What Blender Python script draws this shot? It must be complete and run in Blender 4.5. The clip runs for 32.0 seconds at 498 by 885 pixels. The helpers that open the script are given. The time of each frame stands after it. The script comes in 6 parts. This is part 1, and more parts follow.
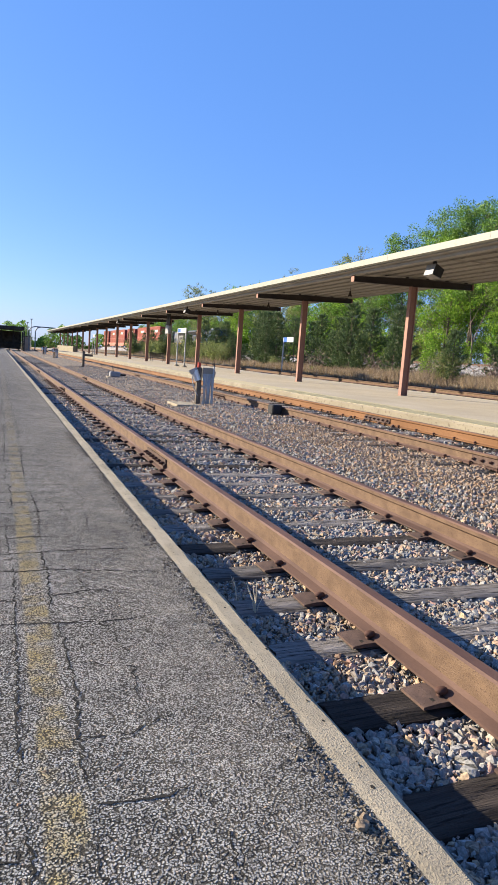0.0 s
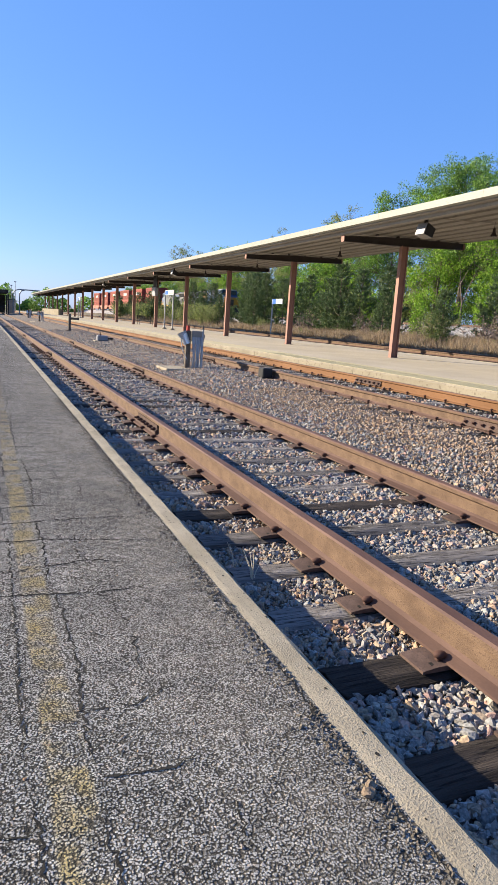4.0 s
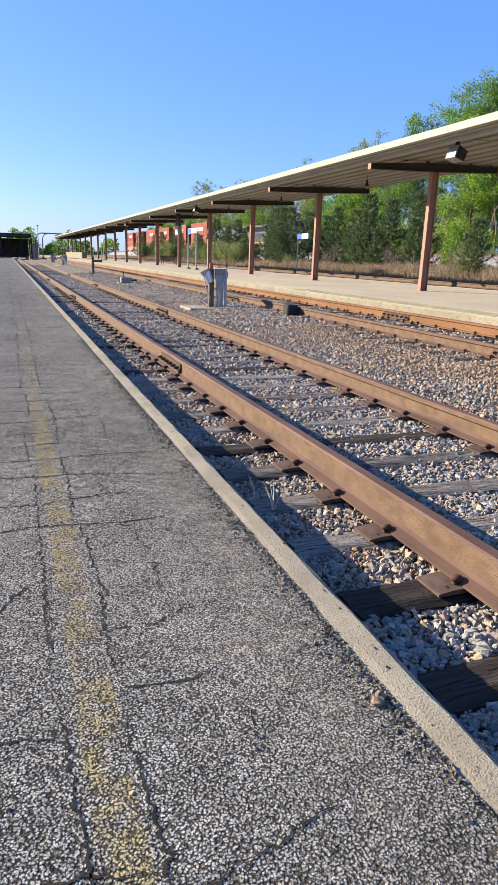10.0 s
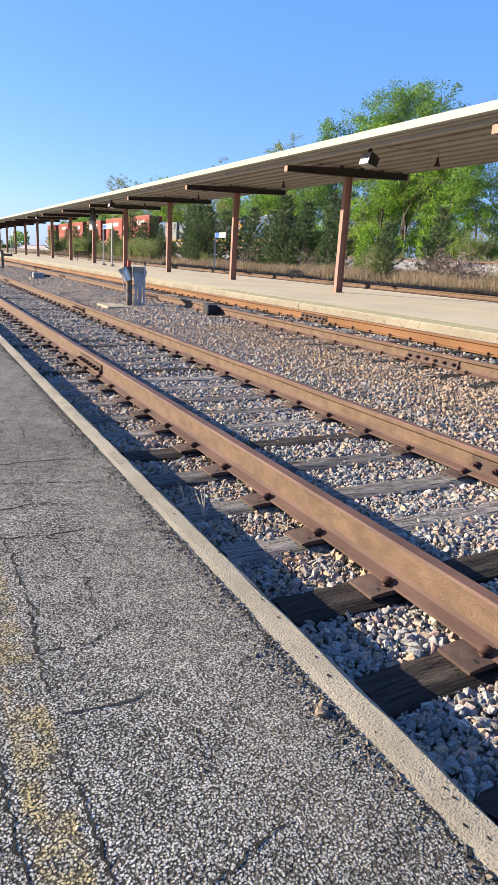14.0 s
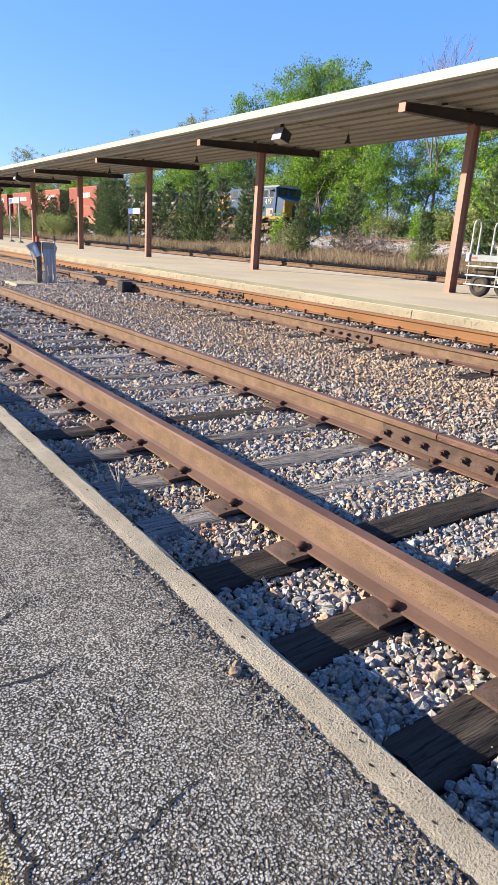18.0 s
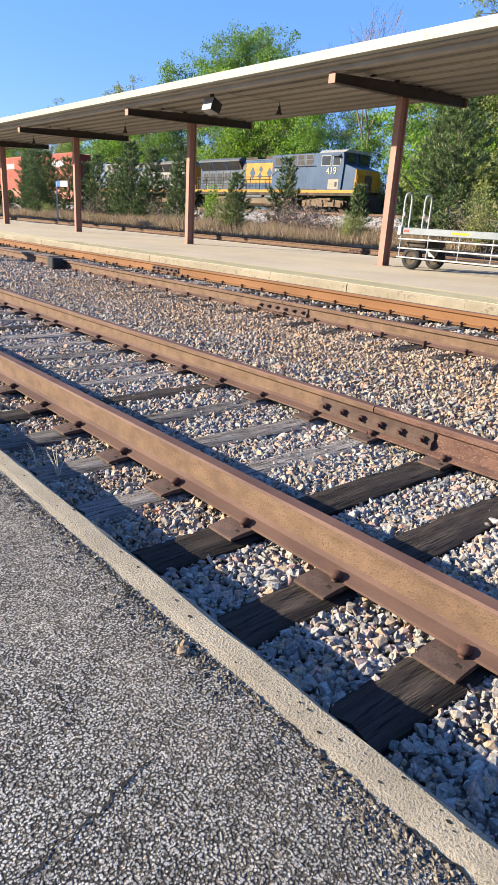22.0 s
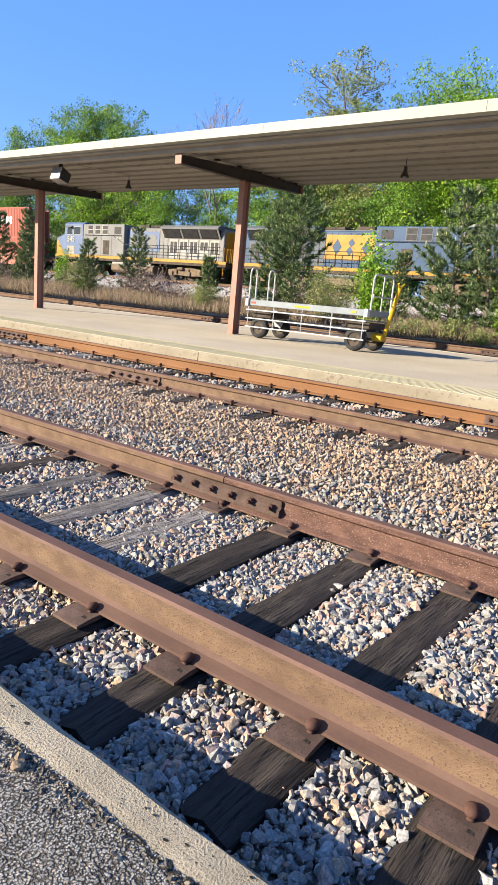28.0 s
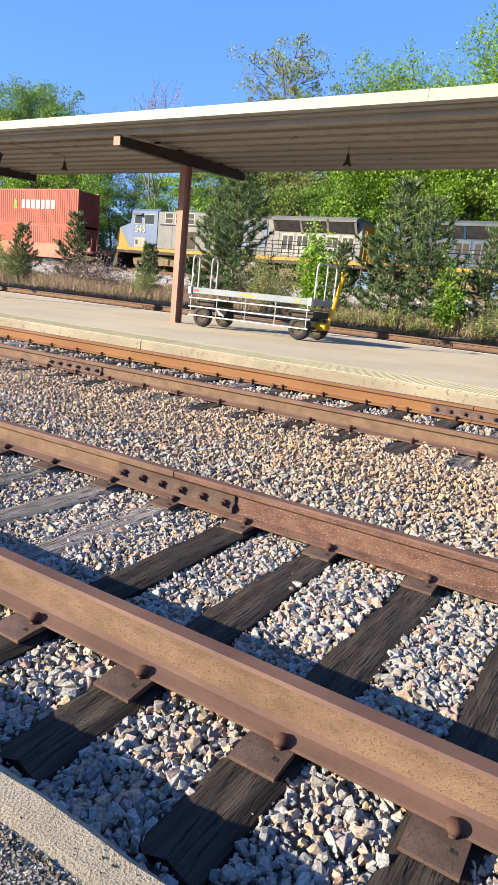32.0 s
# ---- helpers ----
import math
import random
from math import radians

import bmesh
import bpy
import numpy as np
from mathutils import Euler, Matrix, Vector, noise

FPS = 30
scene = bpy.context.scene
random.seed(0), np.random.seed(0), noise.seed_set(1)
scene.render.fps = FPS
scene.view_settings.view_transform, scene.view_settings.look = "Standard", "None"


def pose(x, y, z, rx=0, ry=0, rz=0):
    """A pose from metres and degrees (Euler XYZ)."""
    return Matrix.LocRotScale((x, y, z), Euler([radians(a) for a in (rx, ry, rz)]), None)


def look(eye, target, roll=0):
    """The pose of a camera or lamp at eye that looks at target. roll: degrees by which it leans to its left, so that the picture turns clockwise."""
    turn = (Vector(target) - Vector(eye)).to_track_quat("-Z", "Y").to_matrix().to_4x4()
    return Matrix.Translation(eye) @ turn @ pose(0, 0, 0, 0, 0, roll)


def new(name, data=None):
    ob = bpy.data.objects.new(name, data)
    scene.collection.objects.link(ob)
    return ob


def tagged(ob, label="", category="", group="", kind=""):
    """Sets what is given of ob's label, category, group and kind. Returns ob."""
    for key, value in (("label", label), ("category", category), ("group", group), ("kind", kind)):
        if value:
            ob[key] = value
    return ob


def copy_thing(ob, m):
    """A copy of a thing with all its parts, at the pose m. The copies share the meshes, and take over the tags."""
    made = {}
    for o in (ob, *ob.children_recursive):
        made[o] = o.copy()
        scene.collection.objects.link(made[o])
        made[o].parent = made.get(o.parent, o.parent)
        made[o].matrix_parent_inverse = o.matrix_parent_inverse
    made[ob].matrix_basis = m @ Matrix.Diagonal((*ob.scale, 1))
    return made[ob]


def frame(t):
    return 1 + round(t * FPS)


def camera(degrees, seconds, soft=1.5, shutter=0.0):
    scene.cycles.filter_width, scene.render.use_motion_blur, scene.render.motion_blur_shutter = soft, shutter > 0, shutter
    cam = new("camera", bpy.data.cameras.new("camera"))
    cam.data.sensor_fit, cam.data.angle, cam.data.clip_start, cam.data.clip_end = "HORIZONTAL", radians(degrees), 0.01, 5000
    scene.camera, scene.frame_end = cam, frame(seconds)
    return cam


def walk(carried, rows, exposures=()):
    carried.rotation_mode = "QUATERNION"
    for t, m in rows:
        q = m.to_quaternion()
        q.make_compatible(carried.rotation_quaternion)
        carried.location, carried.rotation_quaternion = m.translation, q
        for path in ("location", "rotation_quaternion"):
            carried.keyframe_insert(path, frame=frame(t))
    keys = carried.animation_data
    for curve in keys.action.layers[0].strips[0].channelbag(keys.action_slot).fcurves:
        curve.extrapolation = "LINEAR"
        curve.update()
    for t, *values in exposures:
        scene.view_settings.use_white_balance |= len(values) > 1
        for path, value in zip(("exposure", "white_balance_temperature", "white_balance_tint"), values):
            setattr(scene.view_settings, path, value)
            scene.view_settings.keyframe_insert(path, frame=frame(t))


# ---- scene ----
cam = camera(42.76, 32.0)
PATH = [
    (0, (-1.755, 1.122, 1.303), (-1.016, 2.963, 1.045), 4.18),
    (0.5, (-1.772, 1.101, 1.294), (-1.039, 2.944, 1.034), 4.11),
    (1, (-1.769, 1.084, 1.299), (-1.028, 2.923, 1.035), 4.04),
    (1.5, (-1.785, 1.094, 1.302), (-1.014, 2.922, 1.046), 3.51),
    (2, (-1.737, 1.120, 1.310), (-0.954, 2.940, 1.037), 4.25),
    (2.5, (-1.747, 1.165, 1.316), (-0.949, 2.971, 0.999), 4.48),
    (3, (-1.768, 1.175, 1.320), (-0.974, 2.979, 0.983), 4.25),
    (3.5, (-1.777, 1.184, 1.316), (-0.991, 2.989, 0.964), 4.20),
    (5.5, (-1.726, 1.164, 1.307), (-1.019, 2.988, 0.895), 2.08),
    (6, (-1.723, 1.173, 1.305), (-1.019, 2.997, 0.884), 1.87),
    (6.5, (-1.735, 1.167, 1.291), (-1.030, 2.987, 0.855), 2.77),
    (7, (-1.734, 1.182, 1.244), (-1.060, 3.007, 0.781), 2.13),
    (7.5, (-1.758, 1.194, 1.264), (-1.098, 3.012, 0.754), 2.42),
    (8, (-1.745, 1.178, 1.269), (-1.097, 2.998, 0.751), 2.18),
    (8.5, (-1.731, 1.160, 1.267), (-1.057, 2.969, 0.746), 2.23),
    (9, (-1.719, 1.157, 1.258), (-1.037, 2.957, 0.715), 2.29),
    (9.5, (-1.729, 1.149, 1.259), (-1.052, 2.948, 0.704), 2.24),
    (10, (-1.724, 1.144, 1.274), (-1.045, 2.942, 0.720), 2.05),
    (10.5, (-1.736, 1.153, 1.275), (-1.045, 2.946, 0.721), 2.11),
    (11, (-1.734, 1.157, 1.279), (-1.034, 2.947, 0.725), 2.05),
    (11.5, (-1.749, 1.176, 1.284), (-1.039, 2.960, 0.724), 2.19),
    (12, (-1.742, 1.180, 1.286), (-1.021, 2.960, 0.728), 2.11),
    (12.5, (-1.745, 1.182, 1.293), (-0.961, 2.935, 0.735), 2.48),
    (13, (-1.748, 1.195, 1.285), (-0.919, 2.928, 0.729), 2.91),
    (13.5, (-1.767, 1.182, 1.306), (-0.892, 2.897, 0.765), 3.25),
    (14, (-1.764, 1.200, 1.300), (-0.853, 2.894, 0.753), 3.46),
    (14.5, (-1.759, 1.193, 1.298), (-0.818, 2.874, 0.761), 3.66),
    (15, (-1.737, 1.181, 1.310), (-0.719, 2.814, 0.766), 3.79),
    (15.5, (-1.715, 1.222, 1.278), (-0.654, 2.827, 0.731), 4.43),
    (17.5, (-1.732, 1.178, 1.265), (-0.632, 2.742, 0.677), 4.01),
    (18, (-1.728, 1.169, 1.265), (-0.617, 2.722, 0.671), 3.72),
    (18.5, (-1.734, 1.163, 1.261), (-0.609, 2.705, 0.663), 3.46),
    (19, (-1.732, 1.158, 1.260), (-0.588, 2.681, 0.651), 3.12),
    (19.5, (-1.736, 1.160, 1.262), (-0.573, 2.664, 0.641), 3.14),
    (20, (-1.724, 1.163, 1.257), (-0.531, 2.641, 0.630), 3.51),
    (20.5, (-1.722, 1.148, 1.260), (-0.489, 2.591, 0.632), 3.77),
    (21, (-1.717, 1.162, 1.250), (-0.476, 2.592, 0.605), 3.59),
    (21.5, (-1.725, 1.167, 1.262), (-0.481, 2.590, 0.608), 3.59),
    (22, (-1.722, 1.172, 1.271), (-0.476, 2.593, 0.617), 3.51),
    (22.5, (-1.723, 1.163, 1.281), (-0.484, 2.591, 0.629), 3.28),
    (23, (-1.726, 1.166, 1.286), (-0.484, 2.598, 0.648), 3.20),
    (23.5, (-1.728, 1.173, 1.291), (-0.483, 2.609, 0.668), 3.15),
    (24, (-1.718, 1.160, 1.320), (-0.479, 2.617, 0.736), 2.97),
    (24.5, (-1.727, 1.150, 1.326), (-0.483, 2.614, 0.768), 2.86),
    (25, (-1.711, 1.161, 1.323), (-0.464, 2.630, 0.786), 2.90),
    (25.5, (-1.711, 1.168, 1.326), (-0.460, 2.640, 0.808), 2.84),
    (27.5, (-1.704, 1.185, 1.323), (-0.418, 2.644, 0.858), 2.84),
    (28, (-1.686, 1.145, 1.342), (-0.109, 2.294, 0.906), 5.26),
    (28.5, (-1.696, 1.156, 1.341), (0.025, 2.090, 0.934), 7.44),
    (29, (-1.695, 1.168, 1.333), (-0.011, 2.165, 0.920), 7.06),
    (29.5, (-1.688, 1.166, 1.333), (-0.018, 2.187, 0.922), 6.78),
    (30, (-1.685, 1.161, 1.334), (-0.022, 2.192, 0.918), 6.60),
    (30.5, (-1.653, 1.155, 1.318), (0.008, 2.186, 0.895), 6.68),
    (31, (-1.590, 1.161, 1.306), (0.074, 2.184, 0.874), 6.94),
    (31.5, (-1.558, 1.265, 1.305), (0.113, 2.273, 0.867), 6.70),
    (32, (-1.578, 1.287, 1.315), (0.097, 2.282, 0.864), 5.81),
]
walk(cam, [(t, look(eye, target, roll)) for t, eye, target, roll in PATH], [(0.0, 1.36), (7.0, 1.40), (10.0, 1.46), (18.0, 1.60), (32.0, 1.58)])


# ---- world, sun ----
SUN_EL, SUN_AZ = radians(21.2), math.atan2(-2.05, 1.6)
world = bpy.data.worlds.new("sky")
scene.world = world
world.use_nodes = True
wn = world.node_tree
sky = wn.nodes.new("ShaderNodeTexSky")
sky.sky_type, sky.sun_disc = "NISHITA", False
sky.sun_elevation, sky.sun_rotation = SUN_EL, SUN_AZ
sky.air_density, sky.dust_density, sky.ozone_density = 1.0, 0.5, 3.0
deep = wn.nodes.new("ShaderNodeHueSaturation")
deep.inputs["Saturation"].default_value, deep.inputs["Hue"].default_value = 1.12, 0.505
wn.links.new(sky.outputs["Color"], deep.inputs["Color"])
even = wn.nodes.new("ShaderNodeMix")
even.data_type = "RGBA"
even.inputs["Factor"].default_value, even.inputs["B"].default_value = 0.55, (0.62, 1.75, 5.2, 1)
wn.links.new(deep.outputs["Color"], even.inputs["A"])
wn.links.new(even.outputs["Result"], wn.nodes["Background"].inputs["Color"])
wn.nodes["Background"].inputs["Strength"].default_value = 0.083
sun = new("sun", bpy.data.lights.new("sun", "SUN"))
sun.data.energy, sun.data.angle, sun.data.color = 5.0, radians(0.55), (1.0, 0.868, 0.675)
sun.matrix_world = look((math.sin(SUN_AZ) * 50, math.cos(SUN_AZ) * 50, math.tan(SUN_EL) * 50), (0, 0, 0))


# ---- materials ----
def surface(name, c1, c2, big=1.5, fine=40.0, rough=0.8, bump=0.3, metal=0.0, c3=None, speck=0.0, stretch=(1, 1, 1), per="", vary=0.25, dist=0.01):
    """Two-scale noise over two or three colours, with fine relief; per: 'object' or 'island' shifts the colour piece by piece."""
    m = bpy.data.materials.new(name)
    m.use_nodes = True
    nt = m.node_tree
    N, L = nt.nodes, nt.links
    b = N["Principled BSDF"]
    tc, mp = N.new("ShaderNodeTexCoord"), N.new("ShaderNodeMapping")
    mp.inputs["Scale"].default_value = stretch
    L.new(tc.outputs["Object"], mp.inputs["Vector"])
    n1, n2 = N.new("ShaderNodeTexNoise"), N.new("ShaderNodeTexNoise")
    for n, s, d in ((n1, big, 5), (n2, fine, 6)):
        n.inputs["Scale"].default_value, n.inputs["Detail"].default_value = s, d
        n.inputs["Roughness"].default_value = 0.6
        L.new(mp.outputs["Vector"], n.inputs["Vector"])
    r1 = N.new("ShaderNodeValToRGB")
    r1.color_ramp.elements[0].position, r1.color_ramp.elements[1].position = 0.36, 0.64
    r1.color_ramp.elements[0].color, r1.color_ramp.elements[1].color = (*c1, 1), (*c2, 1)
    L.new(n1.outputs["Fac"], r1.inputs["Fac"])
    col = r1.outputs["Color"]
    if c3:
        r2 = N.new("ShaderNodeValToRGB")
        r2.color_ramp.elements[0].position, r2.color_ramp.elements[1].position = 0.5 - speck, 0.62
        r2.color_ramp.elements[0].color, r2.color_ramp.elements[1].color = (0, 0, 0, 1), (1, 1, 1, 1)
        L.new(n2.outputs["Fac"], r2.inputs["Fac"])
        mx = N.new("ShaderNodeMix")
        mx.data_type = "RGBA"
        mx.inputs["B"].default_value = (*c3, 1)
        L.new(r2.outputs["Color"], mx.inputs["Factor"])
        L.new(col, mx.inputs["A"])
        col = mx.outputs["Result"]
    hs = N.new("ShaderNodeHueSaturation")
    mr = N.new("ShaderNodeMapRange")
    mr.inputs["To Min"].default_value, mr.inputs["To Max"].default_value = 0.8, 1.2
    L.new(n2.outputs["Fac"], mr.inputs["Value"])
    val = mr.outputs["Result"]
    if per:
        info = N.new("ShaderNodeObjectInfo" if per == "object" else "ShaderNodeNewGeometry")
        m2, mu = N.new("ShaderNodeMapRange"), N.new("ShaderNodeMath")
        m2.inputs["To Min"].default_value, m2.inputs["To Max"].default_value = 1 - vary, 1 + vary
        mu.operation = "MULTIPLY"
        L.new(info.outputs["Random" if per == "object" else "Random Per Island"], m2.inputs["Value"])
        L.new(m2.outputs["Result"], mu.inputs[0])
        L.new(val, mu.inputs[1])
        val = mu.outputs["Value"]
    L.new(val, hs.inputs["Value"])
    L.new(col, hs.inputs["Color"])
    L.new(hs.outputs["Color"], b.inputs["Base Color"])
    b.inputs["Roughness"].default_value, b.inputs["Metallic"].default_value = rough, metal
    if rough > 0.4 and not metal:
        b.inputs["Specular IOR Level"].default_value = 0.2
    if bump:
        bp = N.new("ShaderNodeBump")
        bp.inputs["Strength"].default_value, bp.inputs["Distance"].default_value = bump, dist
        L.new(n2.outputs["Fac"], bp.inputs["Height"])
        L.new(bp.outputs["Normal"], b.inputs["Normal"])
    return m


def island_ramp(name, colours, rough=0.9, fine=110.0, bump=0.6, dist=0.004, trans=0.0):
    """Each loose piece takes one colour of a ramp by chance, with fine grain on it."""
    m = bpy.data.materials.new(name)
    m.use_nodes = True
    nt = m.node_tree
    N, L = nt.nodes, nt.links
    b = N["Principled BSDF"]
    g, r = N.new("ShaderNodeNewGeometry"), N.new("ShaderNodeValToRGB")
    while len(r.color_ramp.elements) < len(colours):
        r.color_ramp.elements.new(0.5)
    for k, c in enumerate(colours):
        r.color_ramp.elements[k].position, r.color_ramp.elements[k].color = k / (len(colours) - 1), (*c, 1)
    L.new(g.outputs["Random Per Island"], r.inputs["Fac"])
    tc, n = N.new("ShaderNodeTexCoord"), N.new("ShaderNodeTexNoise")
    n.inputs["Scale"].default_value, n.inputs["Detail"].default_value = fine, 4
    L.new(tc.outputs["Object"], n.inputs["Vector"])
    mr, hs = N.new("ShaderNodeMapRange"), N.new("ShaderNodeHueSaturation")
    mr.inputs["From Min"].default_value, mr.inputs["From Max"].default_value = 0.3, 0.7
    mr.inputs["To Min"].default_value, mr.inputs["To Max"].default_value = 0.6, 1.4
    L.new(n.outputs["Fac"], mr.inputs["Value"])
    L.new(mr.outputs["Result"], hs.inputs["Value"])
    L.new(r.outputs["Color"], hs.inputs["Color"])
    L.new(hs.outputs["Color"], b.inputs["Base Color"])
    b.inputs["Roughness"].default_value = rough
    if trans:
        b.inputs["Specular IOR Level"].default_value = 0.25
        t, mx = N.new("ShaderNodeBsdfTranslucent"), N.new("ShaderNodeMixShader")
        mx.inputs[0].default_value = trans
        L.new(hs.outputs["Color"], t.inputs["Color"])
        L.new(b.outputs["BSDF"], mx.inputs[1])
        L.new(t.outputs["BSDF"], mx.inputs[2])
        L.new(mx.outputs["Shader"], N["Material Output"].inputs["Surface"])
    if bump:
        bp = N.new("ShaderNodeBump")
        bp.inputs["Strength"].default_value, bp.inputs["Distance"].default_value = bump, dist
        L.new(n.outputs["Fac"], bp.inputs["Height"])
        L.new(bp.outputs["Normal"], b.inputs["Normal"])
    return m


def asphalt_material():
    """Worn open-grained asphalt: grey chippings proud of dark binder, browner towards the kerb, with a faded yellow line."""
    m = bpy.data.materials.new("asphalt")
    m.use_nodes = True
    nt = m.node_tree
    N, L = nt.nodes, nt.links
    b, tc = N["Principled BSDF"], N.new("ShaderNodeTexCoord")
    at = tc.outputs["Object"]
    sep = N.new("ShaderNodeSeparateXYZ")
    L.new(at, sep.inputs[0])

    def math_node(op, a, c, clamp=False):
        n = N.new("ShaderNodeMath")
        n.operation, n.use_clamp = op, clamp
        for k, v in enumerate((a, c)):
            if isinstance(v, (int, float)):
                n.inputs[k].default_value = v
            else:
                L.new(v, n.inputs[k])
        return n.outputs[0]

    def noise_node(scale, detail=5, rough=0.6):
        n = N.new("ShaderNodeTexNoise")
        n.inputs["Scale"].default_value, n.inputs["Detail"].default_value, n.inputs["Roughness"].default_value = scale, detail, rough
        L.new(at, n.inputs["Vector"])
        return n

    def ranged(value, a, c, lo, hi):
        n = N.new("ShaderNodeMapRange")
        for k, v in (("From Min", a), ("From Max", c), ("To Min", lo), ("To Max", hi)):
            n.inputs[k].default_value = v
        L.new(value, n.inputs["Value"])
        return n.outputs["Result"]

    def blend(fac, a, c):
        n = N.new("ShaderNodeMix")
        n.data_type = "RGBA"
        for key, v in (("Factor", fac), ("A", a), ("B", c)):
            if isinstance(v, tuple):
                n.inputs[key].default_value = (*v, 1)
            else:
                L.new(v, n.inputs[key])
        return n.outputs["Result"]

    # chippings, each with its own tone; two sizes
    wob = noise_node(70.0, 3)
    bent = N.new("ShaderNodeVectorMath")
    bent.operation = "MULTIPLY_ADD"
    bent.inputs[1].default_value = (0.010, 0.010, 0.010)
    L.new(wob.outputs["Color"], bent.inputs[0])
    L.new(at, bent.inputs[2])
    cells = []
    for scale in (158.0, 330.0):
        vo = N.new("ShaderNodeTexVoronoi")
        vo.inputs["Scale"].default_value, vo.inputs["Randomness"].default_value = scale, 1.0
        L.new(bent.outputs[0], vo.inputs["Vector"])
        cells.append(vo)
    tone = N.new("ShaderNodeSeparateColor")
    L.new(cells[0].outputs["Color"], tone.inputs[0])
    ramp = N.new("ShaderNodeValToRGB")
    cols = ((0.0, (0.242, 0.235, 0.214)), (0.35, (0.332, 0.323, 0.296)), (0.7, (0.392, 0.381, 0.350)), (0.93, (0.43, 0.416, 0.38)), (1.0, (0.45, 0.36, 0.27)))
    while len(ramp.color_ramp.elements) < len(cols):
        ramp.color_ramp.elements.new(0.5)
    for e, (p, c) in zip(ramp.color_ramp.elements, cols):
        e.position, e.color = p, (*c, 1)
    L.new(tone.outputs["Red"], ramp.inputs["Fac"])
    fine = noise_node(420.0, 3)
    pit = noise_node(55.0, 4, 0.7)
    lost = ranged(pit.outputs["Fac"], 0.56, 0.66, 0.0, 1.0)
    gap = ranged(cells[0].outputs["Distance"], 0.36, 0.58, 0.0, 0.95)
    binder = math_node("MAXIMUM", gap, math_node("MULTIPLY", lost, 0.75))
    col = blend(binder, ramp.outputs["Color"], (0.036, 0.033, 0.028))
    # wide wear: paler trodden patches, brown soil worked in along the kerb
    wide, mid, mottle = noise_node(0.9, 4), noise_node(5.0, 5), noise_node(24.0, 4, 0.7)
    soil_edge = ranged(sep.outputs["X"], KX0 - 0.75, KX0 - 0.02, 0.0, 0.45)
    soil = math_node("MULTIPLY", soil_edge, ranged(mid.outputs["Fac"], 0.34, 0.62, 0.25, 1.0))
    col = blend(soil, col, (0.205, 0.178, 0.140))
    hs = N.new("ShaderNodeHueSaturation")
    val = math_node("MULTIPLY", ranged(wide.outputs["Fac"], 0.3, 0.7, 0.84, 1.2), ranged(mid.outputs["Fac"], 0.3, 0.7, 0.84, 1.16))
    val = math_node("MULTIPLY", val, ranged(mottle.outputs["Fac"], 0.3, 0.7, 0.68, 1.32))
    L.new(math_node("MULTIPLY", val, ranged(fine.outputs["Fac"], 0.3, 0.7, 0.8, 1.2)), hs.inputs["Value"])
    L.new(col, hs.inputs["Color"])
    col = hs.outputs["Color"]
    # yellow paint left on the tops of the chippings
    nz = noise_node(9.0, 6)
    off = math_node("ABSOLUTE", math_node("SUBTRACT", math_node("ADD", sep.outputs["X"], ranged(mid.outputs["Fac"], 0.3, 0.7, -0.008, 0.008)), LINE_X), 0)
    band = math_node("MULTIPLY", math_node("SUBTRACT", 0.056, off), 70.0, True)
    worn = math_node("MULTIPLY", math_node("MULTIPLY", math_node("SUBTRACT", nz.outputs["Fac"], 0.40), 5.0, True), ranged(sep.outputs["Y"], 3.5, 12.0, 1.0, 0.3))
    top = ranged(binder, 0.15, 0.8, 0.9, 0.12)
    col = blend(math_node("MULTIPLY", math_node("MULTIPLY", band, worn), top), col, (0.42, 0.325, 0.125))
    L.new(col, b.inputs["Base Color"])
    b.inputs["Roughness"].default_value, b.inputs["Specular IOR Level"].default_value = 0.93, 0.12
    # relief: round chippings over smaller ones, pits where stones are lost
    high = math_node("MINIMUM", math_node("SUBTRACT", 1.0, math_node("MULTIPLY", math_node("POWER", cells[0].outputs["Distance"], 2.0), 1.7)), 0.8)
    high = math_node("ADD", high, math_node("MULTIPLY", math_node("SUBTRACT", 1.0, cells[1].outputs["Distance"]), 0.2))
    high = math_node("ADD", high, math_node("MULTIPLY", tone.outputs["Green"], 0.5))
    high = math_node("SUBTRACT", high, math_node("MULTIPLY", lost, 0.7))
    hb = N.new("ShaderNodeBump")
    hb.inputs["Strength"].default_value, hb.inputs["Distance"].default_value = 1.0, 0.0058
    L.new(high, hb.inputs["Height"])
    L.new(hb.outputs["Normal"], b.inputs["Normal"])
    return m


ZK, KX0, KX1 = 0.18, -0.84, -0.72  # station platform height and its kerb
LINE_X = -1.585
M = {}
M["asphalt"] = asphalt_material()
M["crack"] = surface("crack_filling", (0.014, 0.013, 0.011), (0.036, 0.032, 0.026), 8, 120, 0.95, 0.6)
M["kerb"] = surface("kerb_concrete", (0.262, 0.224, 0.158), (0.366, 0.318, 0.232), 4.0, 150, 0.9, 1.0, 0, (0.170, 0.146, 0.106), -0.05, dist=0.007)
M["concrete"] = surface("platform_concrete", (0.365, 0.318, 0.240), (0.440, 0.385, 0.295), 0.5, 30, 0.9, 0.25, 0, (0.300, 0.270, 0.215), -0.05)
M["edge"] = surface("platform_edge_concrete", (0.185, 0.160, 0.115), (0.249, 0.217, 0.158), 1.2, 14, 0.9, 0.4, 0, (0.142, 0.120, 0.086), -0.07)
M["tactile"] = surface("tactile_yellow", (0.430, 0.370, 0.225), (0.490, 0.425, 0.265), 1.5, 50, 0.85, 0.2, 0, (0.36, 0.31, 0.21), -0.05)
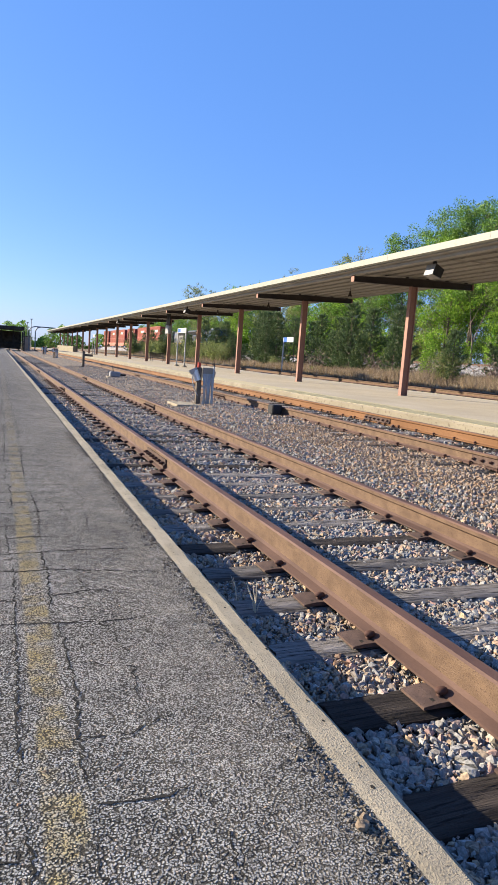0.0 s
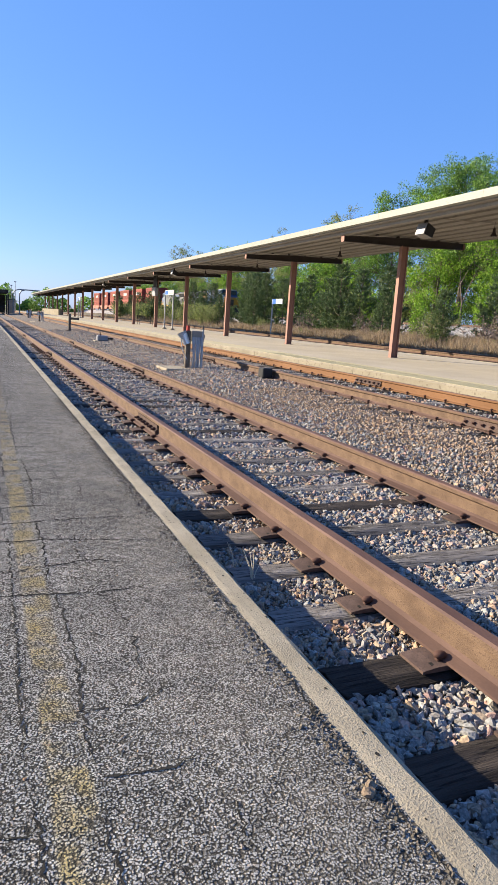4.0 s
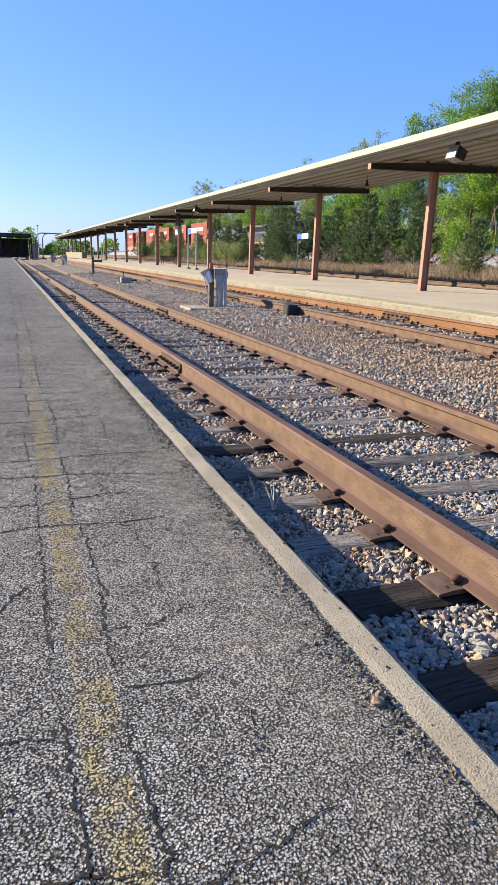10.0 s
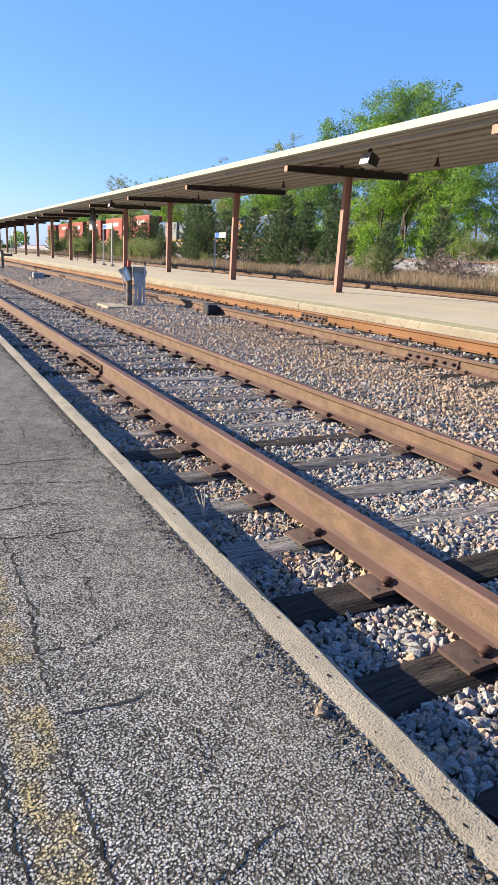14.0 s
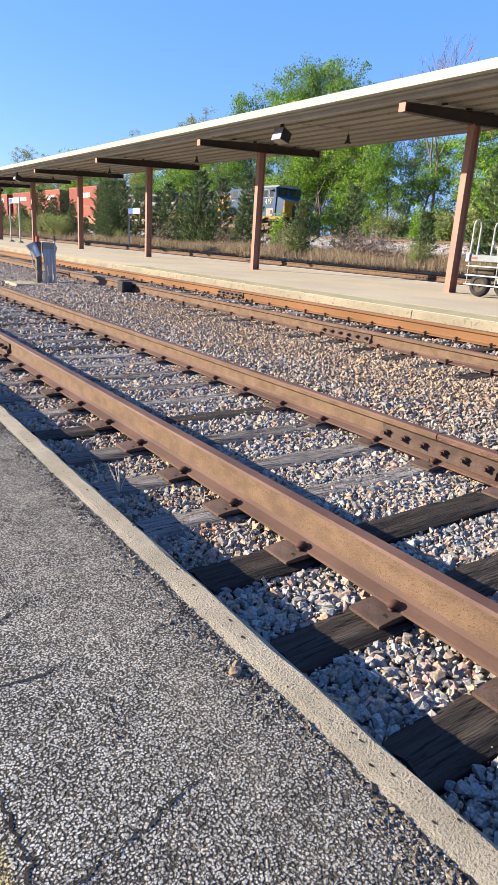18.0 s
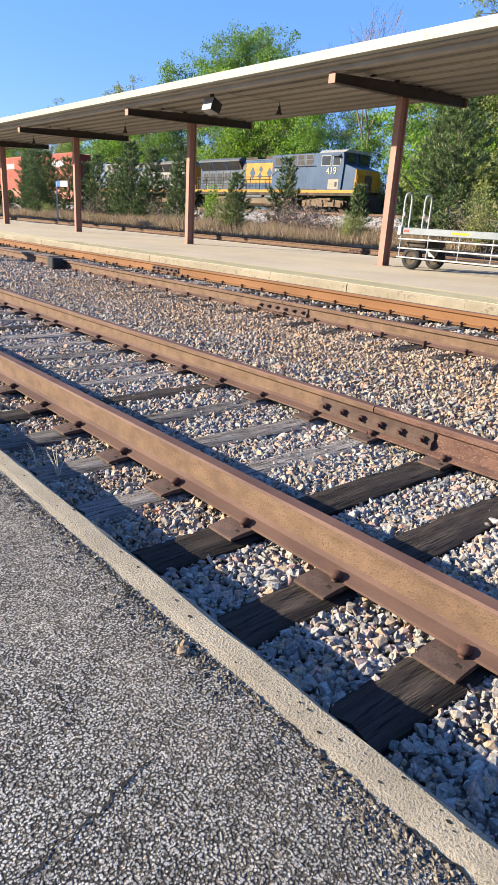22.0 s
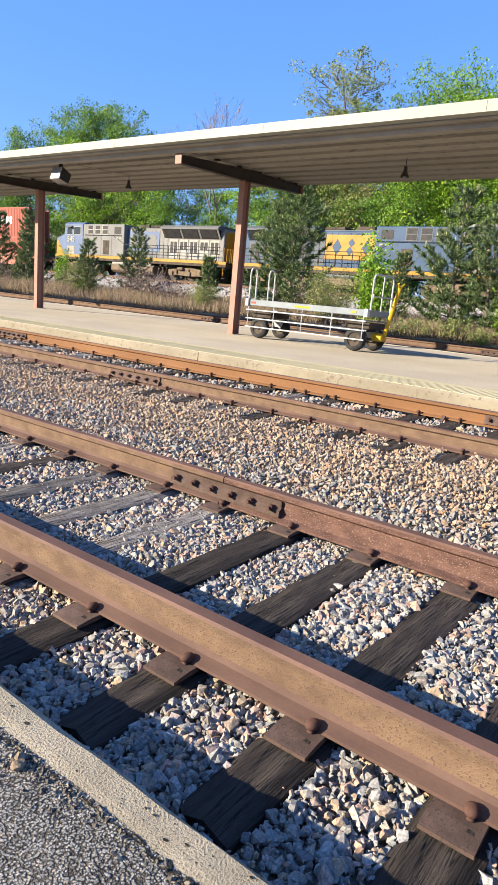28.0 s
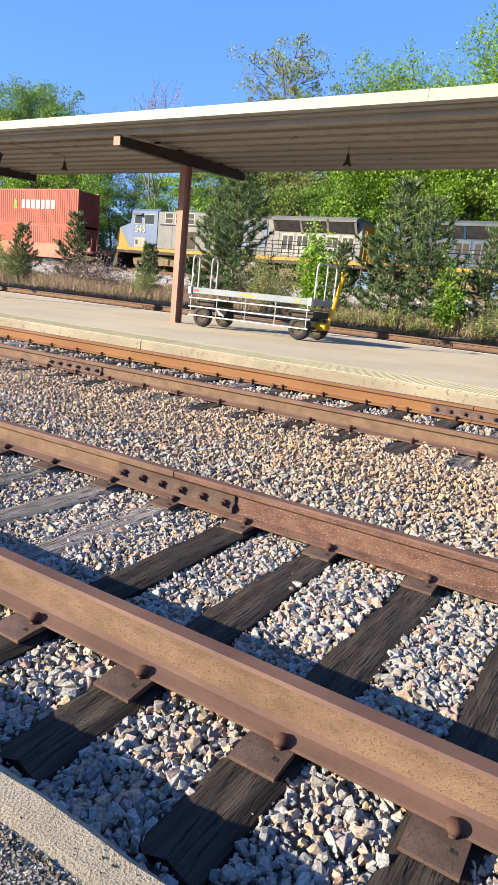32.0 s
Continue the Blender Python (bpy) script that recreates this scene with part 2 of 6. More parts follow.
M["rib"] = surface("pale_tactile_rib", (0.500, 0.440, 0.260), (0.560, 0.490, 0.300), 2, 50, 0.8, 0.1)
M["rail"] = surface("rail_rust", (0.104, 0.066, 0.043), (0.160, 0.104, 0.066), 9, 170, 0.8, 0.8, 0.0, (0.074, 0.045, 0.032), -0.07, (1, 0.75, 1), dist=0.004)
M["rail_red"] = surface("rail_dark_red_rust", (0.074, 0.040, 0.031), (0.128, 0.070, 0.052), 14, 150, 0.85, 1.0, 0.0, (0.19, 0.125, 0.095), -0.09, (1, 0.6, 1), dist=0.005)
M["straw"] = surface("dry_straw", (0.52, 0.46, 0.33), (0.62, 0.56, 0.42), 20, 90, 0.8, 0.1)
M["rail_web"] = surface("rail_web_darker_rust", (0.072, 0.043, 0.034), (0.115, 0.069, 0.052), 4, 180, 0.8, 0.4, 0.0, None, 0, (1, 0.4, 1), dist=0.002)
M["rail_orange"] = surface("rail_bright_rust", (0.142, 0.069, 0.029), (0.194, 0.096, 0.043), 1.2, 160, 0.78, 0.3, 0.0, (0.103, 0.052, 0.026), -0.08, (1, 0.4, 1), dist=0.002)
M["rail_head"] = surface("rail_running_surface", (0.085, 0.047, 0.035), (0.13, 0.073, 0.052), 4, 120, 0.65, 0.4, 0.0, None, 0, (1, 0.6, 1), dist=0.002)
M["plate"] = surface("tie_plate_rust", (0.068, 0.045, 0.036), (0.112, 0.074, 0.058), 12, 120, 0.85, 0.7, 0, (0.05, 0.034, 0.028), -0.06, per="object", vary=0.2, dist=0.003)
M["spike"] = surface("spike_rust", (0.05, 0.027, 0.022), (0.10, 0.05, 0.035), 12, 160, 0.8, 0.5, dist=0.003)
M["tie_dark"] = surface("creosoted_tie", (0.018, 0.0145, 0.012), (0.056, 0.045, 0.037), 5, 34, 0.85, 1.0, 0, (0.009, 0.008, 0.007), -0.03, (0.2, 3.2, 1), "object", 0.35, dist=0.02)
M["tie_grey"] = surface("weathered_tie", (0.130, 0.116, 0.104), (0.285, 0.262, 0.240), 5, 34, 0.9, 1.0, 0, (0.040, 0.034, 0.030), -0.01, (0.2, 3.4, 1), "object", 0.3, dist=0.02)
M["stone"] = island_ramp("ballast_stone", [(0.105, 0.107, 0.107), (0.267, 0.258, 0.238), (0.186, 0.186, 0.181), (0.310, 0.280, 0.228), (0.130, 0.134, 0.133), (0.409, 0.254, 0.159), (0.236, 0.233, 0.218), (0.298, 0.288, 0.263), (0.372, 0.221, 0.171), (0.205, 0.206, 0.198), (0.167, 0.139, 0.109), (0.372, 0.270, 0.169), (0.159, 0.164, 0.164), (0.341, 0.325, 0.293)])
M["stone_tan"] = island_ramp("rusty_ballast_stone", [(0.270, 0.176, 0.106), (0.360, 0.246, 0.151), (0.187, 0.138, 0.102), (0.366, 0.284, 0.199), (0.310, 0.182, 0.095), (0.231, 0.218, 0.204), (0.350, 0.252, 0.155), (0.187, 0.167, 0.148), (0.284, 0.217, 0.157)])
M["bed"] = surface("ballast_fines", (0.127, 0.110, 0.094), (0.230, 0.200, 0.168), 4, 45, 0.95, 1.0, 0, (0.368, 0.328, 0.276), -0.02, dist=0.02)
M["bed_tan"] = surface("rusty_ballast_fines", (0.10, 0.082, 0.064), (0.20, 0.165, 0.128), 9, 34, 0.95, 1.0, 0, (0.31, 0.265, 0.21), -0.02, dist=0.03)
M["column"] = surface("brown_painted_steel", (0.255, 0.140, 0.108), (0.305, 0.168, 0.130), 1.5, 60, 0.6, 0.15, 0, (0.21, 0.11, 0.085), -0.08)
# the columns' brown paint, darkened so the colour carries the under-roof shade
M["beam"] = surface("shade_darkened_brown_steel", (0.034, 0.027, 0.025), (0.052, 0.040, 0.037), 1.5, 60, 0.6, 0.15)
M["deck"] = surface("canopy_deck_metal", (0.205, 0.185, 0.158), (0.275, 0.250, 0.215), 0.6, 20, 0.6, 0.1, 0.0, (0.165, 0.148, 0.126), -0.06, (1, 0.2, 1))
M["fascia"] = surface("fascia_white_metal", (0.258, 0.252, 0.212), (0.310, 0.303, 0.256), 0.7, 25, 0.5, 0.05, 0, (0.222, 0.215, 0.180), -0.08, (1, 0.2, 1))
M["gutter"] = surface("gutter_grey_metal", (0.24, 0.215, 0.18), (0.30, 0.27, 0.23), 1.2, 30, 0.5, 0.1)
M["galv"] = surface("galvanised_steel", (0.300, 0.310, 0.318), (0.400, 0.410, 0.420), 5, 60, 0.5, 0.1, 0.15)
M["bright"] = surface("bright_steel", (0.62, 0.63, 0.65), (0.72, 0.73, 0.75), 5, 40, 0.3, 0.05, 0.6)
M["cart_white"] = surface("pale_painted_deck", (0.150, 0.175, 0.195), (0.200, 0.225, 0.245), 3, 50, 0.5, 0.08, 0, (0.13, 0.145, 0.155), -0.08)
M["yellow"] = surface("yellow_paint", (0.370, 0.245, 0.012), (0.430, 0.290, 0.020), 4, 60, 0.45, 0.1)
M["rubber"] = surface("tyre_rubber", (0.02, 0.02, 0.021), (0.035, 0.034, 0.033), 6, 80, 0.85, 0.3)
M["black"] = surface("black_metal", (0.018, 0.018, 0.02), (0.035, 0.034, 0.033), 3, 50, 0.6, 0.2)
M["grey_box"] = surface("grey_cabinet_paint", (0.200, 0.205, 0.215), (0.270, 0.275, 0.285), 4, 50, 0.55, 0.15, 0.1)
M["red"] = surface("faded_red_paint", (0.42, 0.05, 0.035), (0.5, 0.08, 0.05), 5, 60, 0.5, 0.1)
M["white"] = surface("white_paint", (0.500, 0.500, 0.480), (0.570, 0.570, 0.550), 2, 50, 0.5, 0.05)
M["blue"] = surface("sign_blue", (0.02, 0.09, 0.32), (0.03, 0.12, 0.38), 3, 50, 0.5, 0.05)
M["glass"] = surface("dark_window_glass", (0.012, 0.015, 0.018), (0.02, 0.024, 0.028), 2, 10, 0.08, 0.0)
M["lens"] = surface("lamp_lens", (0.140, 0.143, 0.140), (0.168, 0.171, 0.168), 6, 30, 0.25, 0.1)
M["crumb"] = island_ramp("dark_soil_crumb", [(0.05, 0.042, 0.032), (0.12, 0.10, 0.07), (0.20, 0.165, 0.12), (0.08, 0.065, 0.05), (0.26, 0.235, 0.20)])
M["dirt"] = surface("dry_earth", (0.15, 0.115, 0.075), (0.24, 0.19, 0.125), 0.35, 6, 0.95, 0.8, 0, (0.12, 0.12, 0.05), -0.02, dist=0.06)
M["gravel_far"] = surface("grey_bank_gravel", (0.20, 0.19, 0.185), (0.36, 0.35, 0.33), 3, 9, 0.95, 1.0, 0, (0.46, 0.44, 0.42), 0.0, dist=0.15)
M["grass_dry"] = island_ramp("dry_grass", [(0.266, 0.192, 0.122), (0.370, 0.281, 0.185), (0.200, 0.141, 0.092), (0.429, 0.348, 0.252), (0.178, 0.148, 0.081), (0.311, 0.229, 0.148)], 0.9, 20, 0, trans=0.35)
M["leaf_bright"] = island_ramp("spring_leaf", [(0.095, 0.195, 0.018), (0.160, 0.300, 0.026), (0.235, 0.390, 0.040), (0.125, 0.240, 0.022), (0.300, 0.430, 0.062)], 0.5, 8, 0, trans=0.42)
M["leaf_mid"] = island_ramp("leaf_mid", [(0.075, 0.150, 0.026), (0.120, 0.230, 0.038), (0.180, 0.305, 0.055), (0.095, 0.185, 0.031)], 0.5, 8, 0, trans=0.4)
M["leaf_olive"] = island_ramp("leaf_olive", [(0.135, 0.180, 0.050), (0.215, 0.260, 0.078), (0.290, 0.320, 0.115), (0.165, 0.190, 0.078)], 0.6, 8, 0, trans=0.4)
M["needle"] = island_ramp("pine_needle", [(0.042, 0.078, 0.032), (0.080, 0.128, 0.048), (0.120, 0.178, 0.066), (0.175, 0.225, 0.095)], 0.55, 8, 0, trans=0.25)
M["candle"] = surface("pine_candle", (0.26, 0.27, 0.13), (0.36, 0.35, 0.18), 8, 60, 0.8, 0.0)
M["bark"] = surface("bark", (0.10, 0.08, 0.062), (0.17, 0.14, 0.11), 3, 25, 0.95, 0.8, dist=0.02)
M["twig"] = surface("bare_twig", (0.16, 0.12, 0.10), (0.24, 0.19, 0.16), 3, 25, 0.95, 0.3)
M["loco_blue"] = surface("loco_blue_paint", (0.018, 0.044, 0.094), (0.030, 0.066, 0.128), 0.7, 12, 0.5, 0.05, 0, (0.036, 0.058, 0.092), -0.05)
M["loco_grey"] = surface("loco_faded_grey", (0.130, 0.132, 0.128), (0.175, 0.175, 0.168), 0.6, 10, 0.6, 0.05, 0, (0.110, 0.106, 0.096), -0.06)
M["loco_yellow"] = surface("loco_yellow", (0.280, 0.145, 0.016), (0.340, 0.185, 0.026), 1, 12, 0.5, 0.05, 0, (0.220, 0.130, 0.030), -0.08)
M["loco_cab"] = surface("loco_pale_blue", (0.070, 0.105, 0.190), (0.095, 0.132, 0.215), 0.7, 12, 0.5, 0.05, 0, (0.110, 0.135, 0.190), -0.07)
M["loco_slate"] = surface("loco_slate_grey", (0.060, 0.070, 0.082), (0.085, 0.096, 0.108), 0.7, 12, 0.55, 0.05, 0, (0.05, 0.055, 0.06), -0.06)
M["loco_pale"] = surface("faded_white_paint", (0.22, 0.215, 0.195), (0.28, 0.272, 0.245), 2, 20, 0.6, 0.0)
M["loco_number"] = surface("number_paint", (0.400, 0.340, 0.190), (0.460, 0.400, 0.240), 3, 30, 0.5, 0.0)
M["tank_pale"] = surface("pale_access_panel", (0.200, 0.180, 0.140), (0.250, 0.225, 0.175), 3, 30, 0.6, 0.05)
M["loco_top"] = surface("loco_grimy_roof", (0.085, 0.086, 0.084), (0.125, 0.125, 0.12), 0.7, 12, 0.7, 0.05)
M["truck"] = surface("dusty_truck_brown", (0.10, 0.072, 0.048), (0.17, 0.125, 0.085), 2.5, 16, 0.9, 0.3)
M["under"] = surface("grimy_underframe", (0.035, 0.028, 0.022), (0.075, 0.06, 0.045), 1.5, 14, 0.85, 0.3)
M["cont"] = surface("container_red", (0.260, 0.064, 0.042), (0.320, 0.090, 0.060), 0.25, 5, 0.6, 0.05, 0, (0.220, 0.060, 0.042), -0.06, per="object", vary=0.12)
M["cont_dark"] = surface("container_dark_red", (0.16, 0.035, 0.03), (0.21, 0.05, 0.04), 0.3, 6, 0.6, 0.05)
M["well"] = surface("well_car_pink_red", (0.300, 0.120, 0.085), (0.360, 0.160, 0.115), 0.5, 6, 0.7, 0.1)
M["tank"] = surface("fuel_tank_brown", (0.10, 0.075, 0.05), (0.16, 0.12, 0.08), 0.8, 10, 0.8, 0.2)


# ---- mesh helpers ----
def mesh_ob(name, bm, material, smooth=False):
    me = bpy.data.meshes.new(name)
    bmesh.ops.recalc_face_normals(bm, faces=bm.faces)
    bm.to_mesh(me)
    bm.free()
    if smooth:
        for p in me.polygons:
            p.use_smooth = True
    for mt in material if isinstance(material, (list, tuple)) else [material]:
        me.materials.append(mt)
    return new(name, me)


def part(name, bm, material, parent, label="", smooth=False):
    ob = mesh_ob(name, bm, material, smooth)
    ob.parent = parent
    if label:
        ob["label"] = label
    return ob


def share(name, ob, parent, m):
    """One more piece on the mesh of ob."""
    o = new(name, ob.data)
    o.parent, o.matrix_basis = parent, m
    return o


def empty(name, m=None, label="", category="", group="", kind=""):
    e = new(name)
    e.empty_display_size = 0.2
    if m is not None:
        e.matrix_basis = m
    return tagged(e, label, category, group, kind)


def add_box(bm, x0, x1, y0, y1, z0, z1, bevel=0.0, mi=0, m=None):
    vs = [bm.verts.new((x, y, z)) for z in (z0, z1) for y in (y0, y1) for x in (x0, x1)]
    fs = [bm.faces.new([vs[i] for i in q]) for q in ((0, 2, 3, 1), (4, 5, 7, 6), (0, 1, 5, 4), (2, 6, 7, 3), (0, 4, 6, 2), (1, 3, 7, 5))]
    for f in fs:
        f.material_index = mi
    if bevel:
        es = list({e for f in fs for e in f.edges})
        r = bmesh.ops.bevel(bm, geom=es, offset=bevel, segments=1, affect="EDGES")
        for f in r["faces"]:
            f.material_index = mi
        vs = list({v for f in fs if f.is_valid for v in f.verts} | {v for f in r["faces"] for v in f.verts})
    if m is not None:
        bmesh.ops.transform(bm, matrix=m, verts=vs)
    return vs


def box(*a, **k):
    bm = bmesh.new()
    add_box(bm, *a, **k)
    return bm


def add_tube(bm, p, q, r, r2=None, n=8, mi=0, caps=True):
    p, q = Vector(p), Vector(q)
    d = q - p
    rot = d.to_track_quat("Z", "Y").to_matrix().to_4x4()
    r2 = r if r2 is None else r2
    lo, hi = [], []
    for k in range(n):
        a = 2 * math.pi * k / n
        c, s = math.cos(a), math.sin(a)
        lo.append(bm.verts.new(p + rot @ Vector((r * c, r * s, 0))))
        hi.append(bm.verts.new(q + rot @ Vector((r2 * c, r2 * s, 0))))
    for k in range(n):
        bm.faces.new((lo[k], lo[(k + 1) % n], hi[(k + 1) % n], hi[k])).material_index = mi
    if caps:
        bm.faces.new(lo[::-1]).material_index = mi
        bm.faces.new(hi).material_index = mi


def tube(p, q, r, r2=None, n=8):
    bm = bmesh.new()
    add_tube(bm, p, q, r, r2, n)
    return bm


def pipe(points, r, n=8):
    bm = bmesh.new()
    for a, b in zip(points, points[1:]):
        add_tube(bm, a, b, r, None, n)
    return bm


def add_prism(bm, outline, axis, a, b, mi=0):
    """An outline of (u, v) pairs drawn out along 'x' or 'y' or 'z' from a to b."""
    def at(u, v, w):
        return {"x": (w, u, v), "y": (u, w, v), "z": (u, v, w)}[axis]
    lo, hi = [bm.verts.new(at(u, v, a)) for u, v in outline], [bm.verts.new(at(u, v, b)) for u, v in outline]
    n = len(outline)
    for k in range(n):
        bm.faces.new((lo[k], lo[(k + 1) % n], hi[(k + 1) % n], hi[k])).material_index = mi
    bm.faces.new(lo[::-1]).material_index = mi
    bm.faces.new(hi).material_index = mi


def prism(outline, axis, a, b):
    bm = bmesh.new()
    add_prism(bm, outline, axis, a, b)
    return bm


def raw_mesh(name, verts, faces, material, smooth=False):
    """Fast mesh from number arrays; faces all have the same corner count."""
    me = bpy.data.meshes.new(name)
    verts, faces = np.asarray(verts, np.float32), np.asarray(faces, np.int32)
    me.vertices.add(len(verts))
    me.vertices.foreach_set("co", verts.ravel())
    k = faces.shape[1]
    me.loops.add(faces.size)
    me.loops.foreach_set("vertex_index", faces.ravel())
    me.polygons.add(len(faces))
    me.polygons.foreach_set("loop_start", np.arange(0, faces.size, k, dtype=np.int32))
    me.update(calc_edges=True)
    me.validate()
    me.materials.append(material)
    me.polygons.foreach_set("use_smooth", np.full(len(faces), smooth, bool))
    return me


def sheet(name, xs, ys, height, material):
    """A ground sheet over the grid xs, ys."""
    verts = [(x, y, height(x, y)) for y in ys for x in xs]
    n = len(xs)
    faces = [(j * n + i, j * n + i + 1, (j + 1) * n + i + 1, (j + 1) * n + i) for j in range(len(ys) - 1) for i in range(n - 1)]
    return new(name, raw_mesh(name, verts, faces, material, True))



# ---- plan, in metres: rails run along y ----
GAUGE = 1.505                      # between rail centres
R3, Z2 = 4.118, 0.327              # second track: near rail, head height
PE, PB, ZP = 6.45, 16.5, 0.412     # island platform: near edge, back edge, height
CX, CY, CL = 11.90, 11.91, 8.67    # canopy columns: x, first y, spacing
Z3 = 0.60                          # third track, head height
XT, ZT = 38.8, 2.38                # main line: track centre, head height
RAIL_H = 0.18


def ballast_z(x, y):
    base = -0.022 if x < 1.75 else -0.022 + 0.159 * min(1.0, (x - 1.75) / 1.6)
    if x > R3 - 0.6:
        base += 0.028 * min(1.0, (x - R3 + 0.6) / 2.0)
    return base + 0.018 * noise.noise((x * 1.3, y * 1.3, 3.0))


def ground_z(x, y):
    if x < 16.0:
        z = -0.6
    elif x < 17.0:
        z = -0.6 + (x - 16.0) * 0.98
    elif x < 20:
        z = 0.36
    elif x < 34.0:
        z = 0.30 + (x - 20) / 14 * 0.68
    elif x < 36.6:
        z = 0.98 + (x - 34.0) / 2.6 * (ZT - 0.32 - 0.98)
    elif x < 41.2:
        z = ZT - 0.32
    elif x < 46:
        z = ZT - 0.32 - (x - 41.2) / 4.8 * 0.8
    else:
        z = ZT - 1.1
    if x > 20:
        z += 0.16 * noise.noise((x * 0.5, y * 0.35, 0)) + 0.05 * noise.noise((x * 1.9, y * 1.9, 5))
    return z


def spaced(*spans):
    out = []
    for a, b, step in spans:
        n = max(1, round((b - a) / step))
        out += [a + (b - a) * k / n for k in range(n)]
    return out + [spans[-1][1]]


gx = spaced((-900, -100, 200), (-100, 15, 23), (15, 20, 0.5), (20, 48, 0.7), (48, 100, 8), (100, 1600, 250))
gy = spaced((-900, -60, 120), (-60, 0, 6), (0, 80, 1.0), (80, 160, 4), (160, 400, 30), (400, 2600, 400))
ground = tagged(sheet("ground", gx, gy, ground_z, M["dirt"]), "dry bare earth with thin weeds beside the tracks", "ground", kind="structure")

bx = spaced((KX1 - 0.03, 3.6, 0.12), (3.6, PE + 0.02, 0.35))
by = spaced((-6, 12, 0.25), (12, 40, 0.8), (40, 190, 6))
bed = tagged(sheet("ballast_bed", bx, by, lambda x, y: ballast_z(x, y) - (0.03 if y < 14 else 0.0), M["bed"]), "bed of grey and rusty crushed stone under the tracks", "ballast bed", kind="structure")
mid_bed = tagged(sheet("ballast_strip", spaced((1.75, 3.80, 0.15)), by, lambda x, y: ballast_z(x, y) + 0.004 - (0.03 if y < 14 else 0.0), M["bed_tan"]), "strip of rusty tan crushed stone between two tracks", "ballast strip", kind="structure")

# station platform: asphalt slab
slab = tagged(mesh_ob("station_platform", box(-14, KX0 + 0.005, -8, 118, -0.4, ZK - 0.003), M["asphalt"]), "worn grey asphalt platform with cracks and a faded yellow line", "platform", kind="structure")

# kerb in cast lengths
kerb = empty("kerb", None, "weathered pale concrete kerb along the platform edge", "kerb", kind="structure")
rng = random.Random(5)
ky = -4.0
while ky < 116:
    ln = 12.2
    bm = bmesh.new()
    n = 90 if ky < 16 else 4
    prof = [(KX0, -0.35), (KX1, -0.35), (KX1, ZK - 0.03), (KX1 - 0.008, ZK - 0.012), (KX1 - 0.026, ZK), (KX0 + 0.03, ZK), (KX0, ZK - 0.004)]
    rows = []
    for k in range(n + 1):
        y = ky + 0.006 + (ln - 0.012) * k / n
        w = 0.005 if 0 < k < n else 0.0
        if 0 < k < n and rng.random() < 0.07:
            w = 0.013
        rows.append([bm.verts.new((u + w * rng.uniform(-1, 1) * (v > 0), y, v + 0.3 * w * rng.uniform(-1, 1) * (v > 0))) for u, v in prof])
    for a, b in zip(rows, rows[1:]):
        for k in range(7):
            bm.faces.new((a[k], a[(k + 1) % 7], b[(k + 1) % 7], b[k]))
    bm.faces.new(rows[0][::-1])
    bm.faces.new(rows[-1])
    part("kerb_stone", bm, M["kerb"], kerb)
    ky += ln


# cracks in the asphalt: ribbons that wander
def crack(pts, w0):
    vs, fs = [], []
    rc = random.Random(int(pts[0][0] * 997 + pts[0][1] * 131))
    line = []
    for (xa, ya), (xb, yb) in zip(pts, pts[1:]):
        n = max(2, int(math.hypot(xb - xa, yb - ya) / 0.016))
        for k in range(n):
            f = k / n
            line.append((xa + (xb - xa) * f + rc.gauss(0, 0.006), ya + (yb - ya) * f + rc.gauss(0, 0.006)))
    for k, (x, y) in enumerate(line):
        a = line[min(k + 1, len(line) - 1)]
        b = line[max(k - 1, 0)]
        d = Vector((a[0] - b[0], a[1] - b[1]))
        if d.length < 1e-6:
            d = Vector((1, 0))
        d.normalize()
        end = min(1.0, 6.0 * min(k, len(line) - 1 - k) / len(line) + 0.15)
        w = w0 * end * rc.choice((0.6, 1.1, 1.5, 2.1)) * rc.uniform(0.6, 1.2)
        vs += [(x - d.y * w, y + d.x * w, ZK - 0.001), (x + d.y * w, y - d.x * w, ZK - 0.001)]
        if k:
            i = 2 * k
            fs.append((i - 2, i - 1, i + 1, i))
    return vs, fs


rc = random.Random(11)
av, af = [], []


def add_crack(pts, w):
    v, f = crack(pts, w)
    o = len(av)
    av.extend(v)
    af.extend(tuple(i + o for i in q) for q in f)


for side in (-0.085, 0.075):
    y = 1.0
    while y < 24:
        e = y + rc.uniform(0.8, 2.6)
        add_crack([(LINE_X + side + rc.uniform(-0.02, 0.02), y), (LINE_X + side + rc.uniform(-0.03, 0.03), (y + e) / 2), (LINE_X + side + rc.uniform(-0.02, 0.02), e)], 0.0026)
        y = e + rc.uniform(-0.1, 0.15)
for pts in ([(-2.6, 2.52), (-1.81, 2.48), (-1.63, 2.44)], [(-1.53, 2.59), (-1.34, 2.57), (-1.24, 2.60)], [(-1.56, 2.88), (-1.36, 2.87), (-1.2, 2.95)], [(-1.95, 2.85), (-1.82, 3.07), (-1.74, 3.21), (-1.63, 3.26)], [(-1.51, 3.36), (-1.28, 3.27), (-1.31, 3.01)], [(-1.21, 2.42), (-1.25, 2.28)], [(-2.4, 2.10), (-1.66, 2.08), (-1.5, 2.02)], [(-1.5, 1.98), (-1.3, 2.03), (-1.12, 2.09)]):
    add_crack(pts, 0.0022)
y = 3.72
